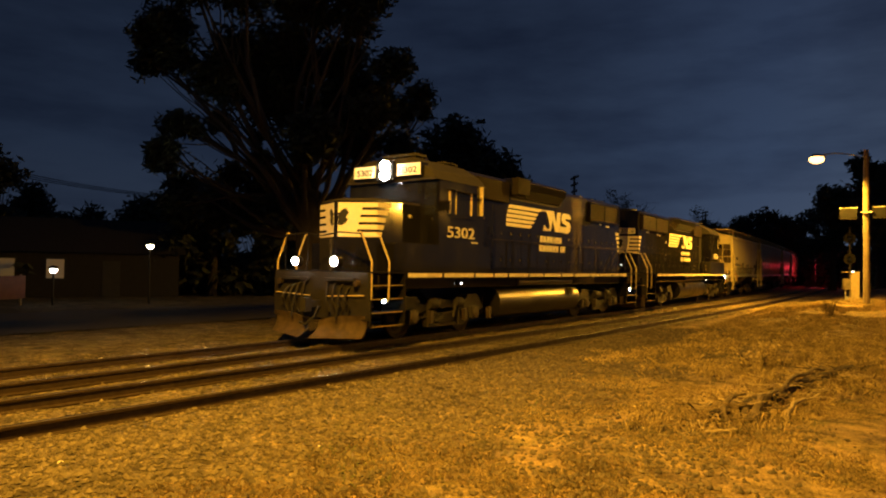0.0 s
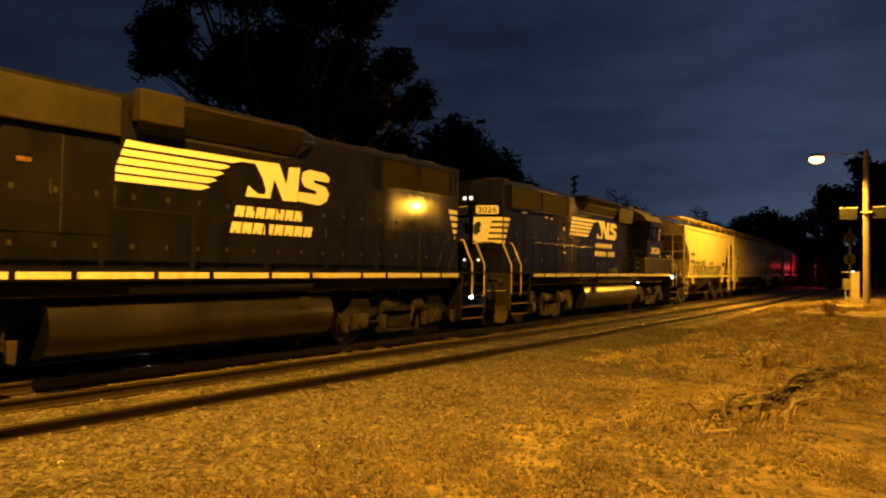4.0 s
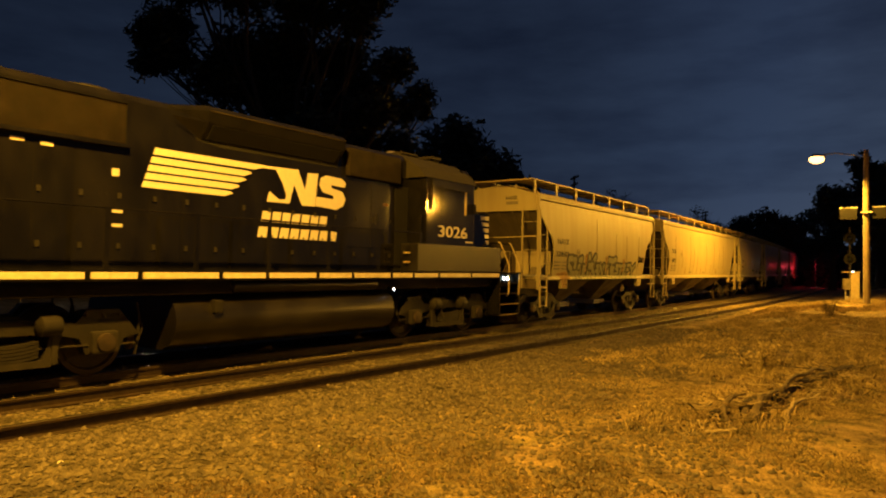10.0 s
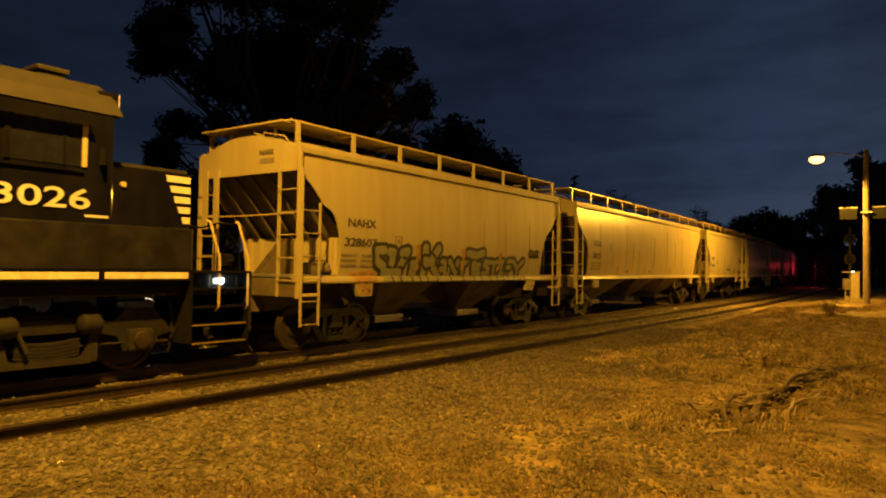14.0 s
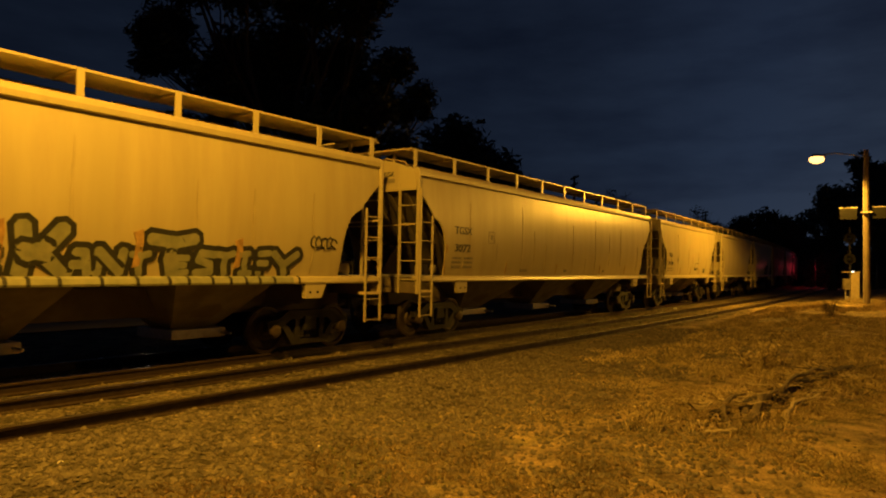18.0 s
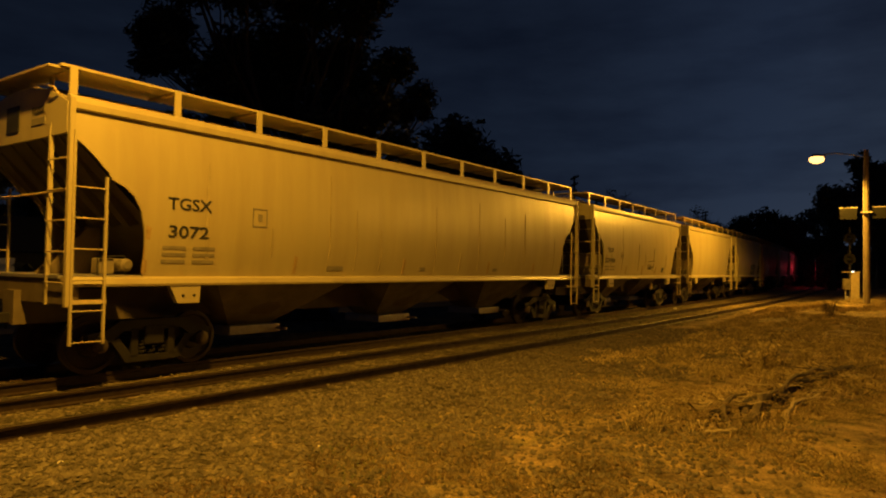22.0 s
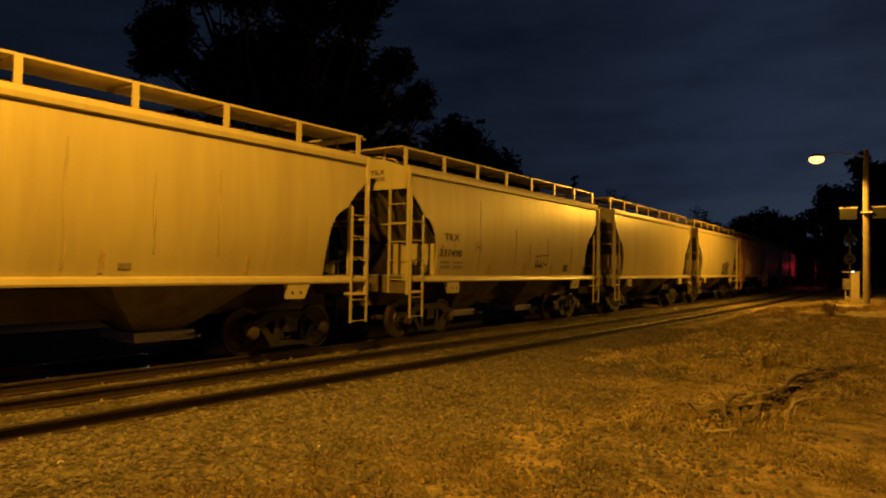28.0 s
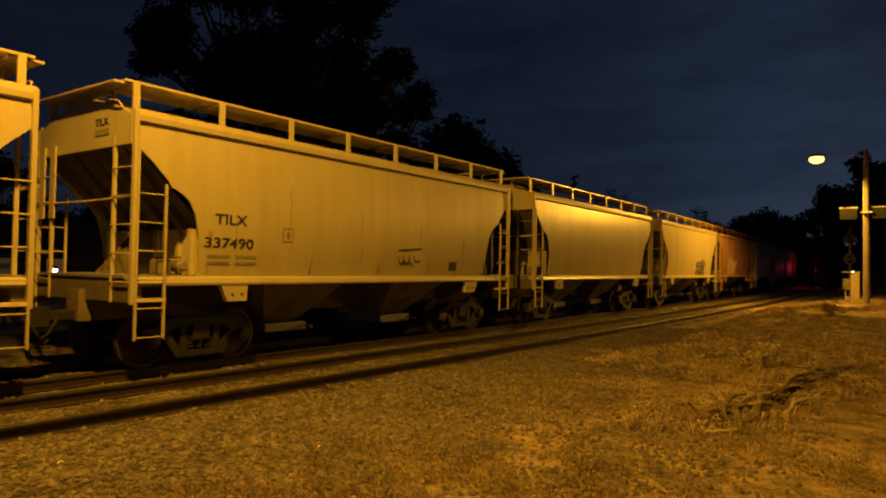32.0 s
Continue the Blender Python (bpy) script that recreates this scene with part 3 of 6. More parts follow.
def undergrowth():
    """Bushes and scrub that close the view under the far trees."""
    rnd = random.Random(77)
    lobes = []
    for i in range(150):
        u = -0.78 + 1.62 * i / 149
        dist = 44 + 10 * rnd.random() if u < 0.12 else 76 + 20 * rnd.random() if u < 0.42 else 118 + 18 * rnd.random()
        if u > 0.56:
            dist = 100 + 20 * rnd.random()
        x, y, z = by_view(u, dist)
        r = dist * rnd.uniform(0.026, 0.040)
        lobes.append((x, y, r * rnd.uniform(0.5, 1.0), r))
        lobes.append((x + rnd.uniform(-2, 2), y + rnd.uniform(-2, 2), r * 0.3, r * 1.1))
    s = leaf_cloud(Shape(), lobes, 30, 0.42, rnd, 0.9, 0.5)
    tagged(part("undergrowth", s, LEAF), "dark scrub and bushes below the far trees", "bushes", kind="stuff")


undergrowth()

# ---- rolling stock: parts shared by all ----


def wheelset_shape(r, tread=0.7525):
    s = Shape()
    for k in (-1, 1):
        y = k * tread
        prof = [(y - 0.065 * k, r * 0.30), (y - 0.065 * k, r * 0.42), (y - 0.02 * k, r * 0.48), (y - 0.02 * k, r * 0.82), (y - 0.065 * k, r * 0.86), (y - 0.065 * k, r),
                (y + 0.035 * k, r * 1.0), (y + 0.05 * k, r * 0.86), (y + 0.02 * k, r * 0.80), (y + 0.015 * k, r * 0.46), (y + 0.06 * k, r * 0.40), (y + 0.07 * k, r * 0.2)]
        s.lathe(prof, (0, 0, 0), "y", 28)
        s.lathe([(y + 0.07 * k, r * 0.22), (y + 0.26 * k, r * 0.22), (y + 0.28 * k, r * 0.16)], (0, 0, 0), "y", 10)
        for j in range(3):
            a = j * 2.094
            s.box(math.cos(a) * r * 0.1 - 0.022, math.cos(a) * r * 0.1 + 0.022, y + (0.28 if k > 0 else -0.31), y + (0.31 if k > 0 else -0.28), math.sin(a) * r * 0.1 - 0.022, math.sin(a) * r * 0.1 + 0.022)
    s.tube([(0, -0.7, 0), (0, 0.7, 0)], 0.085, 10)
    return s


def freight_truck(parent, x):
    """A three-piece freight truck: two cast side frames, bolster, springs, two wheelsets, brake beams."""
    r = 0.457
    t = part("truck", Shape().box(-0.17, 0.17, -1.1, 1.1, 0.42, 0.72, 0.03), GRIME, parent)
    t.matrix_local = pose(x, 0, 0)
    for k in (-1, 1):
        y = k * 1.0
        a, b = y - 0.07, y + 0.07
        s = Shape()
        s.prism([(-1.06, 0.50), (-0.72, 0.50), (-0.50, 0.66), (0.50, 0.66), (0.72, 0.50), (1.06, 0.50), (1.08, 0.64), (0.80, 0.68), (0.55, 0.83), (-0.55, 0.83), (-0.80, 0.68), (-1.08, 0.64)], a, b)
        s.prism([(-0.72, 0.52), (-0.58, 0.56), (-0.36, 0.26), (0.36, 0.26), (0.58, 0.56), (0.72, 0.52), (0.46, 0.16), (-0.46, 0.16)], a, b)
        s.box(-0.38, -0.26, a, b, 0.24, 0.70)
        s.box(0.26, 0.38, a, b, 0.24, 0.70)
        part("side_frame", s, GRIME, t)
        for dx in (-0.17, 0.0, 0.17):
            pts = [(dx + 0.055 * math.cos(q * 0.9), y + 0.055 * math.sin(q * 0.9), 0.27 + 0.0085 * q) for q in range(34)]
            part("coil_spring", Shape().tube(pts, 0.017, 5), GRIME, t)
        for dx in (-0.89, 0.89):
            part("bearing_adapter", Shape().lathe([(y + 0.02 * k, 0.13), (y + 0.11 * k, 0.12), (y + 0.125 * k, 0.07)], (dx, 0, r), "y", 14), STEEL, t)
    for dx in (-0.89, 0.89):
        w = part("wheelset", wheelset_shape(r), STEEL, t, smooth=True)
        w.matrix_local = pose(dx, 0, r)
    return t


def coupler(parent, x, way):
    s = Shape()
    s.box(min(x, x - way * 0.6), max(x, x - way * 0.6), -0.09, 0.09, 0.80, 0.96, 0.02)
    s.prism([(x - way * 0.05, -0.14), (x + way * 0.16, -0.16), (x + way * 0.20, -0.04), (x + way * 0.06, -0.02), (x + way * 0.05, 0.12), (x - way * 0.06, 0.16)], 0.72, 1.02, "z")
    part("coupler", s, GRIME, parent)
    part("air_hose", Shape().tube([(x - way * 0.1, -0.3, 0.85), (x + way * 0.05, -0.32, 0.62), (x + way * 0.2, -0.2, 0.45), (x + way * 0.3, -0.1, 0.5)], 0.025, 6), DARK, parent)


# ---- covered hoppers ----
CUT = [(0.0, 3.56), (0.3, 3.31), (0.56, 3.05), (0.62, 2.95), (0.80, 2.87), (0.95, 2.75), (1.07, 2.54), (1.15, 2.24), (1.18, 1.9), (1.19, 1.50)]


def bulge(t):
    """How far the side sheet swells out, from its sill (0) to the roof (1)."""
    t = min(1, max(0, t))
    return 0.135 * math.sin(math.pi * t) ** 0.85 if t < 0.5 else 0.135 * (1 - 0.5 * ((t - 0.5) / 0.5) ** 2.2)


def hopper_side(half, side):
    """The curved side sheet with an arc cut out of each end, slightly wavy between its ribs."""
    xs = [-half + d for d, _ in CUT]
    k = xs[-1]
    n = int(round((-2 * k) / 0.2))
    xs += [k + (-2 * k) * i / n for i in range(1, n)] + [half - d for d, _ in reversed(CUT)]
    bottoms = [z for _, z in CUT] + [1.5] * (n - 1) + [z for _, z in reversed(CUT)]
    rows = 9
    s = Shape()
    for layer in (0.0, 0.035):
        for x, zb in zip(xs, bottoms):
            for j in range(rows):
                z = zb + (3.90 - zb) * j / (rows - 1)
                t = (z - 1.5) / 2.40
                y = 1.455 + bulge(t) + (0.0055 * math.sin(x * 4.4) + 0.003 * math.sin(x * 9.1 + 1.0) + 0.004 * math.sin(x * 1.9 + 2.0)) * math.sin(math.pi * t) - layer
                s.v.append((x, side * y, z))
    m = len(xs)
    for layer in range(2):
        o = layer * m * rows
        s.f += [(o + i * rows + j, o + (i + 1) * rows + j, o + (i + 1) * rows + j + 1, o + i * rows + j + 1) for i in range(m - 1) for j in range(rows - 1)]
    o = m * rows
    for i in range(m - 1):
        for j in (0, rows - 1):
            s.f.append((i * rows + j, (i + 1) * rows + j, o + (i + 1) * rows + j, o + i * rows + j))
    for i in (0, m - 1):
        s.f += [(i * rows + j, i * rows + j + 1, o + i * rows + j + 1, o + i * rows + j) for j in range(rows - 1)]
    return s


def hopper(label, centre, half, paint, bays, bulkheads=False, group="covered hoppers of the train"):
    """A covered hopper car: bays are (top from, top to, bottom from, bottom to) along the car."""
    h = thing("covered_hopper", label, "hopper car", pose(centre, YC, 0), group)
    for k in (-1, 1):
        part("side_sheet", hopper_side(half, k), paint, h, smooth=True)
        part("side_sill", Shape().prism([(k * 1.40, 1.385), (k * 1.578, 1.385), (k * 1.588, 1.42), (k * 1.562, 1.495), (k * 1.50, 1.525), (k * 1.40, 1.525)], -half, half, "x"), paint, h)
        part("roof_fascia", Shape().prism([(k * 1.46, 3.895), (k * 1.555, 3.895), (k * 1.580, 3.915), (k * 1.585, 4.00), (k * 1.560, 4.085), (k * 1.46, 4.12)], -half - 0.01, half + 0.01, "x"), paint, h)
        # walkway along the roof's edge, on brackets
        part("running_board", Shape().box(-half - 0.05, half + 0.05, *sorted((k * 0.40, k * 1.33)), 4.535, 4.56, 0.0), paint, h)
        part("board_edge", Shape().box(-half - 0.05, half + 0.05, *sorted((k * 1.33, k * 1.345)), 4.528, 4.568, 0.0), paint, h)
        n = int(round(half * 2 / 1.62))
        bm = Shape().box(-0.055, 0.055, *sorted((k * 1.345, k * 1.375)), 4.10, 4.56).box(-0.04, 0.04, *sorted((k * 0.55, k * 1.33)), 4.49, 4.534).mesh("bracket", paint)
        for i in range(n + 1):
            b = new("bracket", bm)
            b.parent = h
            b.matrix_local = pose(-half + 0.12 + (2 * half - 0.24) * i / n, 0, 0)
    part("roof", Shape().prism([(-1.47, 3.87), (-1.555, 4.02), (-1.25, 4.13), (-0.75, 4.27), (0, 4.33), (0.75, 4.27), (1.25, 4.13), (1.555, 4.02), (1.47, 3.87)], -half, half, "x"), paint, h, smooth=True)
    nh = int(half * 2 / 2.8)
    for i in range(nh):
        x = -half + (i + 0.5) * 2 * half / nh
        part("roof_hatch", Shape().box(x - 1.15, x + 1.15, -0.34, 0.34, 4.32, 4.43, 0.03), paint, h)
    for e in (-1, 1):
        xe = e * half
        part("end_sheet", Shape().prism([(-1.5, 3.56)] + [(q * 0.25, 4.36 - 0.36 * abs(q / 6) ** 2.2) for q in range(-6, 7)] + [(1.5, 3.56)], xe - 0.03 * e, xe + 0.02 * e, "x"), paint, h)
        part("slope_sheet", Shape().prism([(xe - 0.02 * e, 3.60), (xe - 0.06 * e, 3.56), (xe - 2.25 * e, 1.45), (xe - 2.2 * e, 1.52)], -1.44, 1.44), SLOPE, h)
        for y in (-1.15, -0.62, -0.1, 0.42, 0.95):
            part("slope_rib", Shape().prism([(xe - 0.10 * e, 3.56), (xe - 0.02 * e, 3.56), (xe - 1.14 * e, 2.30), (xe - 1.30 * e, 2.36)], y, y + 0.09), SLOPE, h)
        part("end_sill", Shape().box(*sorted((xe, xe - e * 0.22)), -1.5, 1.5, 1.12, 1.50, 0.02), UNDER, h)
        part("crossover_board", Shape().box(*sorted((xe + e * 0.20, xe - e * 0.26)), -1.28, 1.28, 4.50, 4.533, 0.0), paint, h)
        for y in (-0.7, 0.0, 0.7):
            part("board_support", Shape().box(*sorted((xe - e * 0.10, xe - e * 0.14)), y - 0.03, y + 0.03, 4.28, 4.52), paint, h)
        part("crossover_grab", Shape().tube([(xe + e * 0.03, -1.25, 4.14), (xe + e * 0.08, -1.2, 4.24), (xe + e * 0.08, -0.6, 4.36), (xe + e * 0.03, -0.55, 4.30)], 0.012, 5), GRAB, h)
        part("end_crossbar", Shape().tube([(xe + e * 0.03, -1.5, 2.74), (xe + e * 0.05, 0, 2.72), (xe + e * 0.03, 1.5, 2.74)], 0.014, 6), GRAB, h)
        part("end_platform", Shape().box(*sorted((xe + e * 0.02, xe - e * 1.25)), -1.38, 1.38, 1.50, 1.545), GALV, h)
        if bulkheads:
            part("bulkhead", Shape().box(*sorted((xe - e * 1.20, xe - e * 1.26)), -1.43, 1.43, 1.55, 2.32), paint, h)
        for y in (-1.30, -0.95, -0.30, 0.30, 0.95, 1.30) if bulkheads else ():
            part("bulkhead_rib", Shape().box(*sorted((xe - e * 1.14, xe - e * 1.20)), y - 0.045, y + 0.045, 1.55, 2.32), paint, h)
        for y in (0.86, 1.24) if bulkheads else ():
            part("end_board", Shape().box(*sorted((xe + e * 0.022, xe + e * 0.05)), y, y + 0.17, 2.48, 3.72, 0.0), paint, h)
        for k in (-1, 1):
            part("shear_plate", Shape().prism([(xe - e * 0.30, 1.545), (xe - e * 1.20, 1.545), (xe - e * 1.20, 2.30), (xe - e * 1.0, 2.30)], *sorted((k * 0.10, k * 0.13))), UNDER, h)
            part("corner_post", Shape().box(*sorted((xe - 0.055 * e, xe + 0.02 * e)), *sorted((k * 1.52, k * 1.60)), 1.10, 4.06, 0.01), paint, h)
            part("end_post", Shape().box(*sorted((xe - 0.03 * e, xe + 0.03 * e)), *sorted((k * 0.99, k * 1.03)), 1.12, 3.75, 0.0), paint, h)
            lad = Shape()
            for q in (0.03, 0.50):
                lad.box(*sorted((xe - e * q, xe - e * (q + 0.035))), *sorted((k * 1.59, k * 1.63)), 0.56, 3.60 if q < 0.1 else 2.98)
            part("ladder", lad, paint, h)
            for j in range(7):
                z = 0.60 + j * 0.44
                if z < 2.95:
                    part("rung", Shape().tube([(xe - e * 0.05, k * 1.63, z), (xe - e * 0.52, k * 1.63, z)], 0.011, 6), paint, h)
                if j > 1:
                    part("end_rung", Shape().tube([(xe + e * 0.04, k * 1.0, z - 0.04), (xe + e * 0.04, k * 1.56, z - 0.04)], 0.012, 6), paint, h)
            pad = part("jacking_pad", Shape().prism([(xe - e * 1.60, 1.39), (xe - e * 2.16, 1.39), (xe - e * 2.14, 1.10), (xe - e * 1.74, 1.10)], *sorted((k * 1.46, k * 1.565))), paint, h)
            for dx in (1.84, 2.04):
                part("bolt", Shape().lathe([(k * 1.565, 0.025), (k * 1.578, 0.02)], (xe - e * dx, 0, 1.22), "y", 8), DARK, pad)
            part("sill_step", Shape().box(*sorted((xe - e * 0.03, xe - e * 0.55)), *sorted((k * 1.45, k * 1.62)), 1.14, 1.19), GRAB, h)
        part("brake_valve", Shape().box(*sorted((xe - e * 0.62, xe - e * 0.86)), -1.25, -1.0, 1.56, 1.80, 0.03), BAYPAINT, h)
        part("reservoir", Shape().lathe([(-0.30, 0.06), (-0.26, 0.10), (0.22, 0.10), (0.27, 0.05)], (xe - e * 1.0, -1.08, 1.70), "y", 14), BAYPAINT, h, smooth=True)
        part("valve_guard", Shape().tube([(xe - e * 0.58, -1.30, 1.55), (xe - e * 0.58, -1.28, 1.82), (xe - e * 1.0, -1.28, 1.84), (xe - e * 1.0, -1.30, 1.55)], 0.014, 6), GRIME, h)
        wheel = part("hand_brake", Shape().tube([(xe + e * 0.09, 0.55 + 0.26 * math.cos(q * 0.5236), 2.35 + 0.26 * math.sin(q * 0.5236)) for q in range(13)], 0.016, 6), GRIME, h) if e > 0 else None
        if wheel:
            part("spokes", Shape().box(xe + 0.03, xe + 0.09, 0.53, 0.57, 2.10, 2.60).box(xe + 0.03, xe + 0.09, 0.30, 0.80, 2.33, 2.37), GRIME, wheel)
        coupler(h, e * (half + 0.56), e)
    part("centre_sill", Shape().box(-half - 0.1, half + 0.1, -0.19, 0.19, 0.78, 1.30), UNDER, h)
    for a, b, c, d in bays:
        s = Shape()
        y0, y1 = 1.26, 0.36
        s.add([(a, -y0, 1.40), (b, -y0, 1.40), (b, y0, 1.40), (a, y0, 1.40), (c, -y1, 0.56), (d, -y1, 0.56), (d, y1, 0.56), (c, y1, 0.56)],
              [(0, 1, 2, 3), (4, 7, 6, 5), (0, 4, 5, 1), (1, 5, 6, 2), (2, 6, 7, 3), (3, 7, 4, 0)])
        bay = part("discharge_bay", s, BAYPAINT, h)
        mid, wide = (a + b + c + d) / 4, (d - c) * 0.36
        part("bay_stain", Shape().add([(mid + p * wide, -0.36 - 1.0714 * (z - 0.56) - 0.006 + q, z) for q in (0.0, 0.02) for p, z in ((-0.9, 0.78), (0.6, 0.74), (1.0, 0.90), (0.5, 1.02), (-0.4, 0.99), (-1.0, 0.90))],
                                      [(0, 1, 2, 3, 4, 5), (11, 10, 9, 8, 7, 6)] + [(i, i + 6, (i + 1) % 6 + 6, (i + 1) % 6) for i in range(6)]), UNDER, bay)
        part("outlet_gate", Shape().box(c - 0.12, d + 0.12, -0.56, 0.56, 0.38, 0.555, 0.02), GALV, bay)
        part("gate_shaft", Shape().tube([(d + 0.02, -0.85, 0.46), (d + 0.02, 0.85, 0.46)], 0.028, 6), GALV, bay)
    return h


def trucks_under(h, spacing_half):
    for e in (-1, 1):
        freight_truck(h, e * spacing_half)


def side_y(z):
    """How far a hopper's side bulges at a height."""
    return 1.458 + bulge((z - 1.5) / 2.4)


def side_skin(x, z):
    """The side's bulge with its slight waves, at a place along the car."""
    t = min(1, max(0, (z - 1.5) / 2.4))
    return side_y(z) + (0.0055 * math.sin(x * 4.4) + 0.003 * math.sin(x * 9.1 + 1.0) + 0.004 * math.sin(x * 1.9 + 2.0)) * math.sin(math.pi * t)


def mark(h, x, lines, z, size, widths, side=-1):
    for (text, w), dz in zip(zip(lines, widths), (0, -size * 1.65)):
        ob = lettering(text, size, LETTER, facing(x, 0.0, z + dz, side), h, "reporting_mark", "black painted letters and numbers", w)
        for v in ob.data.vertices:
            v.co.y = side * (side_skin(v.co.x, v.co.z) + (0.005 if v.co.y * side > 0 else -0.004))


def bars(h, rows, y, material, name="small_print", side=-1):
    """Rows of writing too small to read: (x from, x to, z, height)."""
    for a, b, z, t in rows:
        part(name, Shape().box(a, b, *sorted((side * y, side * (y + 0.006))), z, z + t), material, h)


TWO_BAYS = [(-2.86, -0.70, -2.10, -1.25), (0.90, 2.97, 1.40, 2.28)]
THREE_BAYS = [(-5.75, -2.45, -4.82, -3.81), (-1.05, 1.65, -0.52, 0.45), (3.05, 5.9, 3.98, 4.9)]
STREAK = mat("rust_streak", (0.30, 0.15, 0.055), 0.8, 0, 12.0, 0.4)
SMALLPRINT = mat("faded_small_print", (0.21, 0.185, 0.13), 0.6)
hoppers = []
plain = hopper("weathered tan two-bay covered hopper car in the train", 83.28, 5.62, TAN, TWO_BAYS, True)
trucks_under(plain, 4.05)
first = hopper("tan two-bay covered hopper with painted tags along its lower side", 52.48, 5.62, MATTE, TWO_BAYS, True)
trucks_under(first, 4.05)
hoppers = [(first, 52.48, 4.05), (plain, 83.28, 4.05)]
longer = hopper("long light grey three-bay covered hopper car", 67.84, 8.45, GREY, THREE_BAYS)
trucks_under(longer, 6.8)
hoppers.append((longer, 67.84, 6.8))
for x in (96.05, 108.75):
    hoppers.append((copy_thing(plain, pose(x, YC, 0)), x, 4.05))
mark(first, -3.86, ("NAHX", "328607"), 2.56, 0.245, (0.86, 0.98))
mark(plain, 79.42 - 83.28, ("TILX", "337490"), 2.42, 0.245, (0.66, 1.0))
mark(longer, 61.30 - 67.84, ("TGSX", "3072"), 2.60, 0.27, (0.82, 0.74))
tagged(plain, "weathered yellowish two-bay covered hopper with black lettering")

# ---- locomotives ----


def engine_truck(parent, x):
    r = 0.508
    t = part("truck", Shape().box(-0.35, 0.35, -0.9, 0.9, 0.50, 0.95, 0.04), GRIME, parent)
    t.matrix_local = pose(x, 0, 0)
    for k in (-1, 1):
        y = k * 1.08
        a, b = y - 0.09, y + 0.09
        s = Shape()
        s.prism([(-1.95, 0.62), (-1.75, 0.86), (-1.62, 1.02), (-1.12, 1.02), (-0.98, 0.84), (-0.45, 0.90), (0.45, 0.90), (0.98, 0.84), (1.12, 1.02), (1.62, 1.02), (1.75, 0.86), (1.95, 0.62),
                 (1.70, 0.56), (1.62, 0.36), (1.12, 0.36), (1.02, 0.60), (0.62, 0.70), (-0.62, 0.70), (-1.02, 0.60), (-1.12, 0.36), (-1.62, 0.36), (-1.70, 0.56)], a, b)
        part("side_frame", s, GRIME, t)
        part("spring_plank", Shape().prism([(-0.72, 0.72), (-0.60, 0.72), (-0.50, 0.34), (0.50, 0.34), (0.60, 0.72), (0.72, 0.72), (0.60, 0.24), (-0.60, 0.24)], a - 0.02, b + 0.05), DUSTGEAR, t)
        sp = Shape()
        for i in range(5):
            q = [(0.44 * j / 4, 0.38 + i * 0.05 - 0.05 * (1 - (j / 4) ** 2)) for j in range(-4, 5)]
            sp.prism(q + [(x, z + 0.042) for x, z in reversed(q)], a - 0.04, b + 0.05)
        part("leaf_spring", sp, GRIME, t)
        for dx in (-1.37, 1.37):
            part("journal_box", Shape().box(dx - 0.2, dx + 0.2, *sorted((y + k * 0.05, y + k * 0.20)), 0.36, 0.70, 0.04), DUSTGEAR, t)
            part("journal_cap", Shape().lathe([(y + k * 0.20, 0.145), (y + k * 0.235, 0.135), (y + k * 0.245, 0.05)], (dx, 0, 0.53), "y", 16), STEEL, t)
            part("coil_spring", Shape().tube([(dx + 0.09 * math.cos(q), y + 0.09 * math.sin(q), 0.86 + 0.006 * q) for q in range(26)], 0.022, 5), GRIME, t)
            part("brake_cylinder", Shape().lathe([(0.0, 0.12), (0.05, 0.15), (0.28, 0.15), (0.33, 0.08)], (dx * 0.42 - 0.15, y + k * 0.14, 0.82), "x", 14), GRIME, t, smooth=True)
        for dx in (-0.66, 0.66):
            part("swing_hanger", Shape().box(dx - 0.045, dx + 0.045, *sorted((y + k * 0.09, y + k * 0.15)), 0.26, 0.86, 0.01), DUSTGEAR, t)
        for dx in (-1.98, -0.76, 0.76, 1.98):
            part("brake_shoe", Shape().prism([(dx - 0.05, 0.36), (dx + 0.05, 0.34), (dx + 0.07, 0.66), (dx - 0.07, 0.66)], y - 0.30, y - 0.20), STEEL, t)
            part("brake_hanger", Shape().tube([(dx, y + k * 0.02, 0.94), (dx * 0.985, y + k * 0.05, 0.50)], 0.022, 6), GRIME, t)
        part("brake_rod", Shape().tube([(-1.9, y + k * 0.06, 0.47), (-0.8, y + k * 0.10, 0.50), (0.8, y + k * 0.10, 0.50), (1.9, y + k * 0.06, 0.47)], 0.018, 6), DUSTGEAR, t)
        part("shock_strut", Shape().tube([(0.52, y + k * 0.16, 0.98), (0.30, y + k * 0.20, 0.46)], 0.035, 8), DUSTGEAR, t)
        for dx in (-1.62, -1.12, 1.12, 1.62):
            part("pedestal_bolt", Shape().lathe([(y + k * 0.09, 0.03), (y + k * 0.12, 0.025)], (dx, 0, 0.95), "y", 8), STEEL, t)
        part("sand_pipe", Shape().tube([(-1.95, y, 1.1), (-2.05, y, 0.7), (-1.93, y, 0.28)], 0.02, 6), GRIME, t)
    for dx in (-1.37, 1.37):
        w = part("wheelset", wheelset_shape(r), STEEL, t, smooth=True)
        w.matrix_local = pose(dx, 0, r)
    return t


